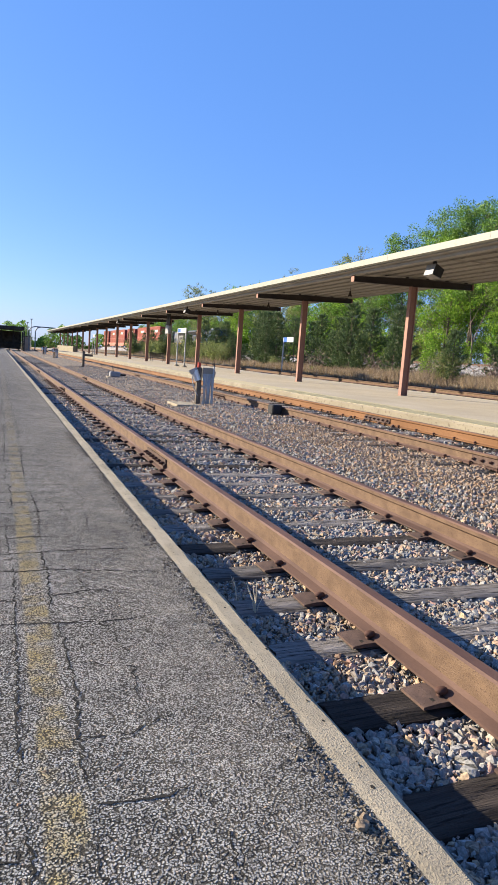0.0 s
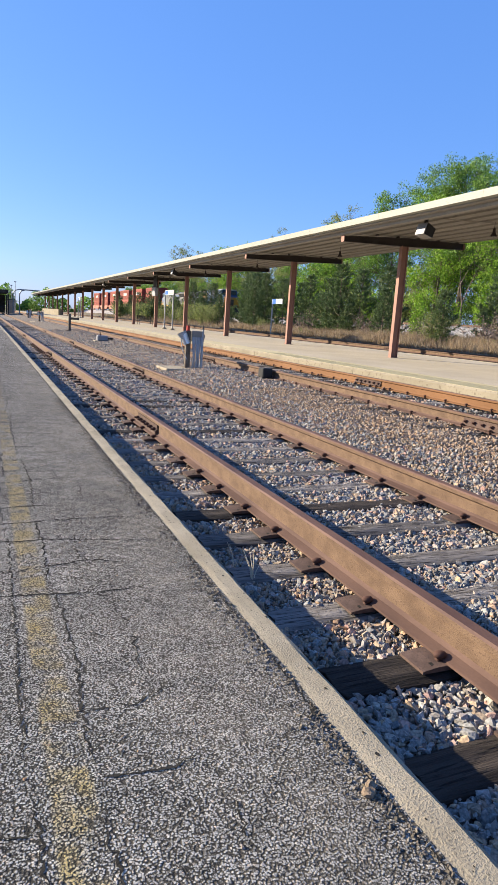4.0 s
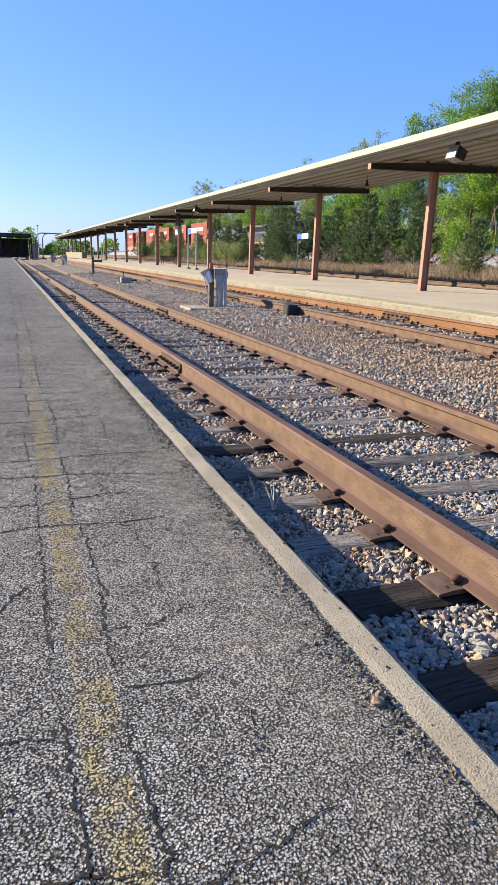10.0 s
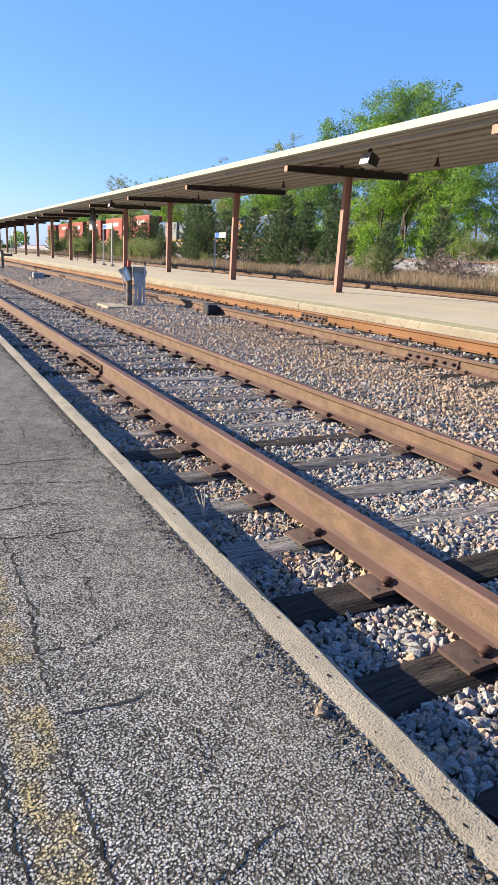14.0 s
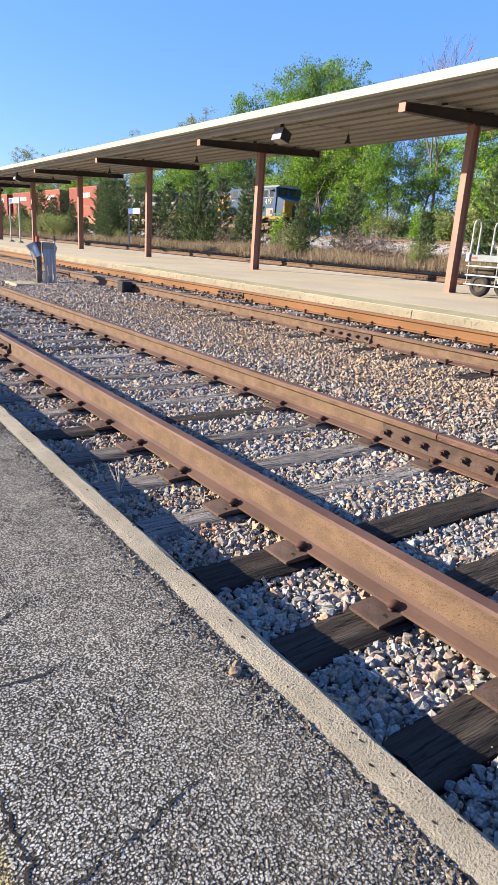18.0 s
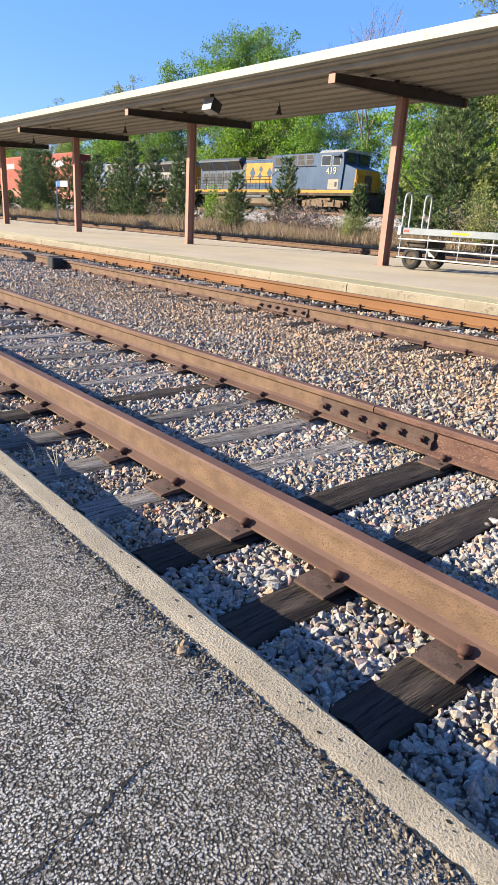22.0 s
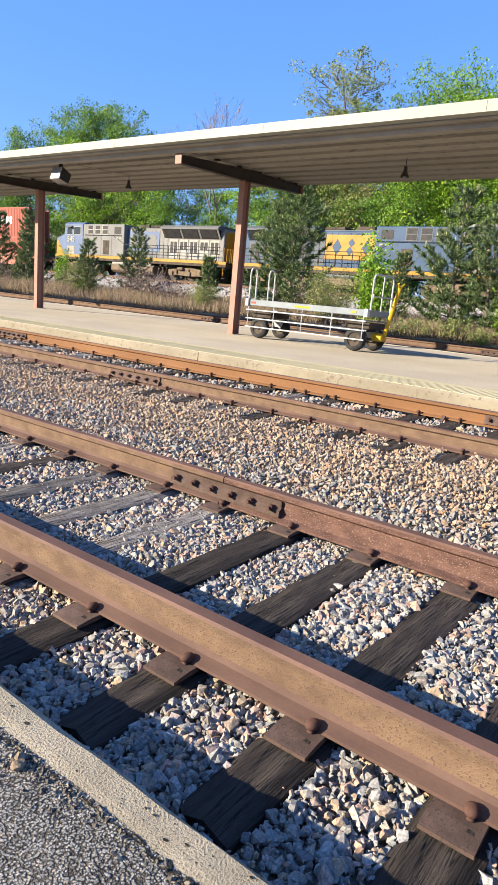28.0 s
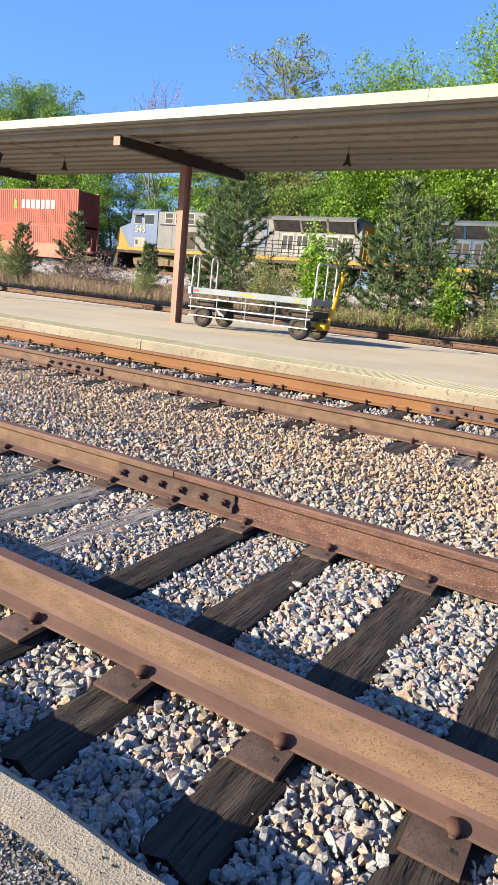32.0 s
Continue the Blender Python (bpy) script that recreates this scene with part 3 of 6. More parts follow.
while y < 22:
    far = rc.choice((0.25, 0.4, 0.6))
    add_crack([(LINE_X - rc.uniform(0.5, 1.6), y + rc.uniform(-0.15, 0.15)), (LINE_X - 0.09, y), (LINE_X + 0.08, y + rc.uniform(-0.03, 0.05)), (LINE_X + 0.08 + far * 0.5, y + rc.uniform(-0.06, 0.1)), (LINE_X + 0.08 + far, y + rc.uniform(-0.15, 0.15))], 0.0022 + 0.0003 * y)
    if rc.random() < 0.5:
        x0 = LINE_X + rc.uniform(0.2, 0.55)
        add_crack([(x0, y + 0.05), (x0 + rc.uniform(-0.05, 0.08), y - 0.2), (x0 + rc.uniform(-0.05, 0.15), y - 0.42)], 0.0018)
    y += rc.uniform(0.22, 0.42)
yy = 0.6
while yy < 24:
    e = yy + rc.uniform(0.5, 1.4)
    add_crack([(KX0 - 0.010, yy), (KX0 - 0.014 + rc.uniform(-0.008, 0.008), (yy + e) / 2), (KX0 - 0.010, e)], rc.uniform(0.0015, 0.004))
    yy = e - 0.1
cr = new("asphalt_cracks", raw_mesh("asphalt_cracks", av, af, M["crack"]))
tagged(cr, "dark cracks running across the worn asphalt", "cracks", kind="stuff")


# ---- rails ----
RAIL_PROFILE = [(-0.07, 0), (0.07, 0), (0.07, 0.012), (0.022, 0.028), (0.009, 0.045), (0.009, 0.125), (0.035, 0.142), (0.037, 0.168), (0.028, 0.178), (-0.028, 0.178), (-0.037, 0.168), (-0.035, 0.142), (-0.009, 0.125), (-0.009, 0.045), (-0.022, 0.028), (-0.07, 0.012)]


def rail_length(parent, x, z, y0, y1, mat, label):
    bm = bmesh.new()
    add_prism(bm, RAIL_PROFILE, "y", y0, y1)
    for f in bm.faces:
        c = f.calc_center_median()
        # faces below mid height take the darker brown, the top the running surface
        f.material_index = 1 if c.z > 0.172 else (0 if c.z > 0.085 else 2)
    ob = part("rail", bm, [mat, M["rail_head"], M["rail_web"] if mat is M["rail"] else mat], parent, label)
    ob.location = (x, 0, z)
    return ob


def rail_joint(parent, x, z, y, side, bolts=3):
    """Two bars bolted over a gap at y; side -1 or +1 shows the bolt heads."""
    for s in (-1, 1):
        bm = prism([(0.012, 0.03), (0.05, 0.03), (0.046, 0.07), (0.024, 0.085), (0.03, 0.13), (0.012, 0.128)], "y", y - 0.46, y + 0.46)
        o = part("joint_bar", bm, M["plate"], parent)
        o.location, o.scale = (x, 0, z), (s, 1, 1)
    b0 = None
    for k in range(2 * bolts):
        yy = y - 0.40 + 0.8 * k / (2 * bolts - 1)
        if b0 is None:
            bm = tube((0.02, 0, 0), (0.052, 0, 0), 0.02, None, 6)
            add_tube(bm, (0.05, 0, 0), (0.075, 0, 0), 0.012, None, 6)
            b0 = part("bolt", bm, M["spike"], parent)
            b0.matrix_basis = Matrix.Translation((x + side * 0.012, yy, z + 0.082)) @ Matrix.Diagonal((side, 1, 1, 1))
        else:
            share("bolt", b0, parent, Matrix.Translation((x + side * 0.012, yy, z + 0.082)) @ Matrix.Diagonal((side, 1, 1, 1)))


def track(name, x, zh, y0, y1, mats, label, joints, cant=0.0):
    t = empty(name, None, label, "railway track", kind="structure")
    for k, xr in enumerate((x, x + GAUGE)):
        cuts = [y0] + sorted(j for j in joints[k]) + [y1]
        for a, b in zip(cuts, cuts[1:]):
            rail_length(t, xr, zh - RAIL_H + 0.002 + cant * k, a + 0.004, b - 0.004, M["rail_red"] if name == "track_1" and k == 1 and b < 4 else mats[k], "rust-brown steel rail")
        for j in joints[k]:
            rail_joint(t, xr, zh - RAIL_H + 0.002 + cant * k, j, -1)
    return t


track_near = track("track_1", 0.0, 0.20, -6, 190, (M["rail"], M["rail"]), "rust-brown jointed track on timber ties in stone ballast", ([8.3, 19.9, 31.5, 43.1], [3.62, 15.4, 27.1, 38.8]))
track_mid = track("track_2", R3, Z2, -6, 190, (M["rail"], M["rail_orange"]), "rusty jointed track beside the island platform", ([7.3, 18.2, 29.8], [2.75, 12.4, 24.0]), 0.045)
track_back = track("track_3", PB + 0.42, Z3, -10, 190, (M["rail"], M["rail"]), "shaded rusty track behind the island platform", ([6.4, 17.0, 28.0, 40.0], [9.0, 20.0, 31.0]))
track_main = track("track_4", XT - GAUGE / 2, ZT, -70, 330, (M["rail"], M["rail"]), "main line track on a stone embankment", ([], []))

# ---- island platform ----
plat = empty("island_platform", None, "long low island platform of pale worn concrete", "platform", kind="structure")
part("slab", box(PE + 1.10, PB, -10, 185, -0.5, ZP), M["concrete"], plat)
py = -10.0
while py < 185:
    ln = 6.1 if py < 50 else 27.0
    bm = bmesh.new()
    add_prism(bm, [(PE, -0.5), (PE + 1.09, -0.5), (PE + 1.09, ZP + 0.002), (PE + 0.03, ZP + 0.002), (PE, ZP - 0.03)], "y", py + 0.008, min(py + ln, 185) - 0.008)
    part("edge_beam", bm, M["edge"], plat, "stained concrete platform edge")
    py += ln
# ribbed warning strip
for y0, y1, rib in ((-6.0, 26.0, True), (26.0, 120.0, False)):
    bm = bmesh.new()
    add_box(bm, PE + 0.03, PE + 1.05, y0, y1, ZP - 0.02, ZP + 0.0045)
    part("warning_strip", bm, M["tactile"], plat, "faded yellow ribbed warning strip")
bm = bmesh.new()
yy = 1.0
while yy < 20.0:
    add_box(bm, PE + 0.06, PE + 0.80, yy, yy + 0.030, ZP - 0.01, ZP + 0.0075)
    yy += 0.058
ribs = part("rib", bm, M["rib"], plat)
ribs["kind"] = "stuff"
part("back_line", box(PB - 0.25, PB - 0.10, -10, 185, ZP + 0.0, ZP + 0.004), M["tactile"], plat, "faded yellow edge line")

# ---- canopy ----
FX0, FX1 = 9.20, 14.5             # front and back edge of the roof
ZF, ZB = 4.52, 4.66                # underside at the front and the back


def roof_z(x):
    return ZF + (ZB - ZF) * (x - FX0) / (FX1 - FX0)


CY0, CY1 = CY - 2.3 * CL, CY + 17.4 * CL
canopy = empty("canopy", None, "long steel platform canopy with white fascia and ribbed deck", "canopy", kind="structure")
bm = bmesh.new()
n = 9
pts = []
for k in range(n):
    xa = FX0 + (FX1 - FX0) * k / n
    w = (FX1 - FX0) / n
    pts += [(xa, roof_z(xa) + 0.0), (xa + w * 0.60, roof_z(xa + w * 0.60)), (xa + w * 0.68, roof_z(xa + w) + 0.10), (xa + w * 0.93, roof_z(xa + w) + 0.10)]
outline = pts + [(FX1, roof_z(FX1)), (FX1, roof_z(FX1) + 0.14), (FX0, roof_z(FX0) + 0.14)]
add_prism(bm, outline, "y", CY0, CY1)
part("roof_deck", bm, M["deck"], canopy, "ribbed pale metal roof deck")
fy = CY0
while fy < CY1 - 0.1:
    e = min(fy + CL * 0.5, CY1)
    bm = bmesh.new()
    add_prism(bm, [(FX0 - 0.16, ZF + 0.02), (FX0 - 0.02, ZF + 0.0), (FX0 - 0.02, ZF + 0.18), (FX0 - 0.16, ZF + 0.20)], "y", fy + 0.003, e - 0.003)
    part("fascia_panel", bm, M["fascia"], canopy, "sunlit white metal fascia")
    bm = bmesh.new()
    add_prism(bm, [(FX0 + 0.16, ZF - 0.125), (FX0 + 0.30, ZF - 0.125), (FX0 + 0.32, ZF - 0.004), (FX0 - 0.015, ZF - 0.004), (FX0 - 0.015, ZF - 0.03), (FX0 + 0.15, ZF - 0.035)], "y", fy, e)
    part("gutter", bm, M["gutter"], canopy, "grey metal gutter under the fascia")
    fy = e


def column_frame(y, detail):
    c = empty("canopy_column", Matrix.Translation((CX, y, ZP)), "brown painted steel column with a cantilever roof beam, on concrete", "column", "columns of the canopy")
    h = roof_z(CX) - 0.30 - ZP
    for s in (-1, 1):
        part("flange", box(s * 0.125 - 0.010, s * 0.125 + 0.010, -0.085, 0.085, 0.012, h), M["column"], c)
    part("web", box(-0.115, 0.115, -0.008, 0.008, 0.012, h), M["column"], c)
    part("base_plate", box(-0.17, 0.17, -0.15, 0.15, 0, 0.012), M["column"], c)
    for xa, xb, da, db in ((9.42, CX, 0.17, 0.27), (CX, 14.45, 0.27, 0.19)):
        top = lambda x: roof_z(x) - ZP - 0.035
        ta, tb2 = top(xa), top(xb)
        if xa < 10:
            ta -= 0.12
        bm = bmesh.new()
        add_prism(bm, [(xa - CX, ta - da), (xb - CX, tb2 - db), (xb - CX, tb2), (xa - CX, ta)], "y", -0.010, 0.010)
        # web and flanges in the shade-darkened brown; end plates keep the column paint
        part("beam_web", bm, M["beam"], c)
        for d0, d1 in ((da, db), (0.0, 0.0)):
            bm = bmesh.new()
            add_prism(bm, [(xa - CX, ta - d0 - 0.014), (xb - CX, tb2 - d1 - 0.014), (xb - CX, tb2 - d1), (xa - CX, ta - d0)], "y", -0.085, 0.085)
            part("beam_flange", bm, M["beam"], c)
        xe = xa if xa < 10 else xb
        te, de = (ta, da) if xa < 10 else (tb2, db)
        part("end_plate", box(xe - CX - 0.012, xe - CX + 0.012, -0.095, 0.095, te - de - 0.02, te + 0.01), M["column"], c)
    for k in range(6 if detail else 0):
        x = 9.9 + k * 0.85
        part("deck_clip", box(x - CX - 0.03, x - CX + 0.03, -0.07, 0.07, roof_z(x) - ZP - 0.04, roof_z(x) - ZP - 0.002), M["beam"], c)
    return c


col0 = column_frame(CY, True)
for k in [-1.16, -2.1] + list(range(1, 18)):
    copy_thing(col0, Matrix.Translation((CX, CY + k * CL, ZP)))


def flood_light(x, y, z, turn):
    f = empty("flood_light", Matrix.Translation((x, y, z)) @ pose(0, 0, 0, 0, 0, turn), "grey box flood light hung under the canopy", "flood light", "flood lights")
    bm = bmesh.new()
    add_prism(bm, [(-0.17, -0.15), (0.10, -0.22), (0.19, 0.02), (-0.08, 0.16)], "y", -0.22, 0.22)
    part("housing", bm, M["black"], f)
    bm = bmesh.new()
    add_prism(bm, [(-0.185, -0.15), (0.10, -0.235), (0.10, -0.224), (-0.175, -0.142)], "y", -0.20, 0.20)
    part("lens", bm, M["lens"], f, "pale glass lens")
    bm = bmesh.new()
    add_prism(bm, [(-0.20, -0.14), (-0.175, -0.145), (-0.09, 0.155), (-0.115, 0.16)], "y", -0.20, 0.20)
    part("cover", bm, M["grey_box"], f)
    part("bracket", box(-0.03, 0.03, -0.05, 0.05, 0.10, 0.34), M["black"], f)
    return f


def bell_lamp(x, y, z, drop=0.25):
    b = empty("bell_lamp", Matrix.Translation((x, y, z)), "small dark bell-shaped lamp under the canopy", "lamp", "bell lamps")
    part("stem", tube((0, 0, drop), (0, 0, 0), 0.008, None, 6), M["black"], b)
    part("socket", tube((0, 0, 0.06), (0, 0, -0.05), 0.035, 0.045, 10), M["beam"], b)
    bm = bmesh.new()
    add_tube(bm, (0, 0, -0.05), (0, 0, -0.16), 0.045, 0.10, 12, caps=False)
    part("shade", bm, M["beam"], b)
    bm = bmesh.new()
    bmesh.ops.create_uvsphere(bm, u_segments=10, v_segments=6, radius=0.045, matrix=Matrix.Translation((0, 0, -0.15)))
    part("bulb", bm, M["lens"], b, "pale unlit bulb", True)
    return b



flood_light(9.85, 16.75, 4.22, 0)
flood_light(9.85, 16.75 + 3 * CL, 4.22, 0)
flood_light(9.85, 16.75 + 6 * CL, 4.22, 0)
lamp0 = bell_lamp(11.8, 7.5, 4.36)
for k in range(-1, 9):
    if k:
        copy_thing(lamp0, Matrix.Translation((11.8, 7.5 + k * CL, 4.36)))
conduit = tagged(mesh_ob("conduit", pipe([(9.85, 16.75, 4.55), (10.8, 16.45, 4.545), (11.8, 16.17, 4.56)], 0.014, 6), M["gutter"]), "thin grey conduit between lamps under the canopy", "conduit")


# ---- baggage cart ----
def baggage_cart(m):
    c = empty("baggage_cart", m, "pale flat baggage cart with yellow tow bar on the platform", "baggage cart")
    L0, W = 3.42, 1.12
    dz = 0.80
    part("deck", box(0, W, 0, L0, dz, dz + 0.15, bevel=0.01), M["cart_white"], c, "pale painted deck with a thick side rail")
    for y, mt, nm in ((3.22, M["red"], "reflector"), (0.36, M["yellow"], "reflector"), (1.75, M["yellow"], "label_plate")):
        part(nm, box(-0.006, -0.001, y - (0.07 if nm == "reflector" else 0.22), y + (0.07 if nm == "reflector" else 0.22), dz + 0.05, dz + 0.10), mt, c)
    for y in (0.0, L0 - 0.06):
        part("corner_cap", box(-0.05, 0.06, y - 0.02, y + 0.08, dz - 0.02, dz + 0.17, bevel=0.01), M["galv"], c)
    for x in (-0.02, W + 0.02):
        for z in (dz - 0.11, dz - 0.32, dz - 0.53):
            part("side_rail", tube((x, 0.02, z), (x, L0 - 0.02, z), 0.018), M["galv"], c)
        for y in (0.08, 0.90, 1.72, 2.55, 3.34):
            part("rail_post", tube((x, y, dz - 0.53), (x, y, dz), 0.012, None, 6), M["galv"], c)
    for y in (0.28, L0 - 0.41):
        part("axle_frame", box(0.15, W - 0.15, y - 0.28, y + 0.28, 0.52, 0.66, bevel=0.01), M["under"], c)
        part("axle", tube((0.02, y, 0.27), (W - 0.02, y, 0.27), 0.03), M["black"], c)
        for x in (0.22, W - 0.22):
            part("fork", prism([(y - 0.22, 0.55), (y + 0.22, 0.55), (y + 0.05, 0.22), (y - 0.05, 0.22)], "x", x - 0.012, x + 0.012), M["grey_box"], c)
        for x in (0.0, W - 0.16):
            w = empty("wheel", pose(x, y, 0.27))
            w.parent = c
            bm = bmesh.new()
            prof = [(0.0, 0.16), (0.0, 0.235), (0.03, 0.262), (0.08, 0.27), (0.13, 0.262), (0.16, 0.235), (0.16, 0.16)]
            n = 24
            rings = [[bm.verts.new((u, r * math.cos(2 * math.pi * k / n), r * math.sin(2 * math.pi * k / n))) for u, r in prof] for k in range(n)]
            for k in range(n):
                for j in range(len(prof) - 1):
                    bm.faces.new((rings[k][j], rings[k][j + 1], rings[(k + 1) % n][j + 1], rings[(k + 1) % n][j]))
            part("tyre", bm, M["rubber"], w, "", True)
            bm = tube((0.02, 0, 0), (0.14, 0, 0), 0.165, None, 20)
            part("rim", bm, M["under"], w)
            part("hub", tube((-0.01, 0, 0), (0.15, 0, 0), 0.045, None, 12), M["black"], w)
    for y, w0, xs in ((L0 - 0.04, 0.26, (0.03, W - 0.29)), (-0.03, W - 0.10, (0.05,))):
        for x in xs:
            h = 0.93
            pts = [(x, y, dz + 0.13), (x, y, dz + h - 0.12), (x + 0.04, y, dz + h - 0.03), (x + 0.12, y, dz + h), (x + w0 - 0.12, y, dz + h), (x + w0 - 0.04, y, dz + h - 0.03), (x + w0, y, dz + h - 0.12), (x + w0, y, dz + 0.13)]
            part("end_rail", pipe(pts, 0.022), M["galv"], c)
            if w0 > 0.4:
                part("end_bar", tube((x + w0 / 2, y, dz + 0.13), (x + w0 / 2, y, dz + h), 0.016), M["galv"], c)
                part("end_bar", tube((x, y, dz + 0.45), (x + w0, y, dz + 0.45), 0.016), M["galv"], c)
            part("label_tag", box(x - 0.01, x + 0.03, y - 0.03, y - 0.022, dz + 0.40, dz + 0.50), M["white"], c)
    tow = part("tow_bar", pipe([(W / 2, -0.05, 0.32), (W / 2, -0.20, 0.40), (W / 2, -0.44, 1.52)], 0.048), M["yellow"], c, "raised yellow tow bar")
    part("tow_handle", pipe([(W / 2 - 0.16, -0.46, 1.58), (W / 2, -0.42, 1.47), (W / 2 + 0.16, -0.46, 1.58)], 0.02), M["yellow"], c)
    part("tow_hinge", box(W / 2 - 0.14, W / 2 + 0.14, -0.20, 0.06, 0.26, 0.44, bevel=0.02), M["yellow"], c)
    part("turntable", tube((W / 2, 0.35, 0.45), (W / 2, 0.35, 0.53), 0.30, None, 20), M["black"], c)
    return c


baggage_cart(Matrix.Translation((11.5, 7.80, ZP)))


# ---- switch machines and small trackside things ----
def switch_stand(m):
    s = empty("switch_machine", m, "weathered grey switch control box with conduits on a concrete pad", "switch control box", "trackside machines")
    part("pad", box(-0.75, 0.75, -0.45, 0.55, -0.15, 0.03, bevel=0.015), M["kerb"], s)
    part("post", box(-0.17, -0.05, -0.05, 0.07, 0.03, 0.95, bevel=0.01), M["bark"], s, "dark weathered post")
    part("cabinet", prism([(-0.02, 0.70), (0.27, 0.68), (0.31, 0.84), (0.25, 0.95), (-0.02, 0.95)], "y", -0.06, 0.24), M["gutter"], s, "slanted grey metal cabinet")
    for k, (x, b) in enumerate(((0.0, 0.03), (0.04, -0.02), (0.08, 0.03), (0.12, -0.02), (0.16, -0.03), (0.20, 0.02), (0.24, -0.03))):
        part("cable_conduit", pipe([(x, -0.06, 0.80), (x + b * 0.6, -0.10, 0.45), (x + b * 0.9, -0.11, 0.25), (x + b * 0.3, -0.06, 0.02)], 0.022 if k % 2 else 0.03, 8), M["galv"], s)
    part("rod", tube((0.20, -0.22, 0.0), (0.20, -0.22, 1.02), 0.02), M["galv"], s)
    part("rod_cap", tube((0.20, -0.22, 1.0), (0.20, -0.22, 1.10), 0.03, 0.015), M["tank"], s)
    part("lamp_tube", tube((-0.25, -0.02, 0.86), (-0.15, -0.06, 0.62), 0.10, 0.085, 16), M["bright"], s, "bright metal signal lamp tube")
    part("lamp_hood", tube((-0.29, 0.0, 0.90), (-0.24, -0.02, 0.80), 0.125, 0.10, 16), M["galv"], s)
    part("flag_post", box(-0.15, -0.08, -0.02, 0.05, 0.80, 1.07), M["red"], s, "red painted cap")
    part("wire", pipe([(-0.12, 0, 1.05), (-0.15, 0.02, 1.18), (-0.11, 0.03, 1.28)], 0.006, 5), M["black"], s)
    part("wire", pipe([(-0.30, -0.02, 0.74), (-0.25, -0.05, 0.45), (-0.14, -0.05, 0.25)], 0.012, 6), M["galv"], s)
    return s


st = switch_stand(pose(3.05, 16.5, 0.07))
copy_thing(st, pose(3.3, 65.0, 0.07, 0, 0, 25))
copy_thing(st, pose(3.4, 82.0, 0.07, 0, 0, -15))

lb = empty("junction_box", pose(3.02, 29.5, 0.06), "low dark metal junction box in the ballast", "junction box")
part("base", box(-0.32, 0.32, -0.25, 0.25, -0.1, 0.06, bevel=0.01), M["kerb"], lb)
part("body", box(-0.2, 0.25, -0.16, 0.16, 0.06, 0.28, bevel=0.03), M["grey_box"], lb)
part("lever", tube((-0.05, 0, 0.26), (-0.08, 0.0, 0.52), 0.02), M["black"], lb)
part("arm", box(0.2, 0.5, -0.06, 0.06, 0.12, 0.2), M["black"], lb)

ps = empty("track_post", pose(3.1, 41.3, 0.06), "low dark wooden marker post with a cross arm", "marker post")
part("post", box(-0.07, 0.07, -0.07, 0.07, -0.1, 1.05, bevel=0.01), M["bark"], ps)
part("arm", box(-0.05, 0.55, -0.05, 0.05, 0.72, 0.86, bevel=0.01), M["tank"], ps)
for k in range(4):
    part("cable", pipe([(-0.05 + 0.03 * k, 0, 0.1), (-0.3 - 0.1 * k, -0.1 * k, -0.02), (-0.6, -0.3 * k, -0.05)], 0.012, 5), M["black"], ps)

box2 = tagged(mesh_ob("rail_lubricator", box(R3 - 0.31, R3 - 0.08, 13.75, 14.02, Z2 - 0.17, Z2 + 0.04, bevel=0.02), M["black"]), "black metal box clamped beside the rail", "trackside box")


def station_sign(m):
    s = empty("station_sign", m, "blue and white station sign on a pale post beyond the platform", "sign")
    part("post", tube((0, 0, 0), (0, 0, 2.75), 0.05, None, 10), M["galv"], s)
    part("foot", box(-0.15, 0.15, -0.15, 0.15, 0, 0.08), M["black"], s)
    part("panel", box(-0.03, 0.03, -1.75, 0.05, 2.42, 2.78), M["white"], s)
    part("band", box(-0.036, -0.031, -0.65, 0.05, 2.42, 2.78), M["blue"], s, "blue end of the sign")
    for k in range(2):
        part("lettering_bar", box(-0.036, -0.031, -1.6, -0.8, 2.53 + 0.12 * k, 2.58 + 0.12 * k), M["grey_box"], s)
    return s


station_sign(pose(18.6, 46.2, 0.40))


def post_sign(m, hgt=2.85):
    s = empty("platform_sign", m, "small white and blue platform sign on two thin pale posts", "sign", "platform signs")
    for y in (0, 2.2):
        part("post", tube((0, y, 0), (0, y, hgt), 0.05, None, 10), M["galv"], s)
        part("foot", tube((0, y, 0), (0, y, 0.12), 0.24, 0.13, 12), M["kerb"], s)
    part("panel", box(-0.03, 0.03, -0.1, 2.3, hgt - 0.34, hgt), M["white"], s)
    part("band", box(-0.036, -0.031, 1.4, 2.25, hgt - 0.31, hgt - 0.04), M["blue"], s)
    for k in range(2):
        part("lettering_bar", box(-0.036, -0.031, 0.1, 1.2, hgt - 0.26 + 0.11 * k, hgt - 0.21 + 0.11 * k), M["gutter"], s)
    return s


ss = post_sign(pose(11.0, 46.8, ZP))
copy_thing(ss, pose(11.2, 96.0, ZP))


def bench(m):
    b = empty("bench", m, "dark metal slatted bench under the canopy", "bench")
    for x in (-0.7, 0.7):
        part("leg_frame", pipe([(x, -0.25, 0), (x, -0.22, 0.45), (x, 0.2, 0.42), (x, 0.34, 0.9)], 0.022, 6), M["black"], b)
        part("leg", tube((x, 0.2, 0.42), (x, 0.28, 0), 0.022, None, 6), M["black"], b)
    for k in range(5):
        part("seat_slat", box(-0.8, 0.8, -0.24 + k * 0.09, -0.17 + k * 0.09, 0.44, 0.465), M["black"], b)
    for k in range(5):
        part("back_slat", box(-0.8, 0.8, 0.205 + k * 0.028, 0.225 + k * 0.028, 0.5 + k * 0.085, 0.56 + k * 0.085), M["black"], b)
    return b


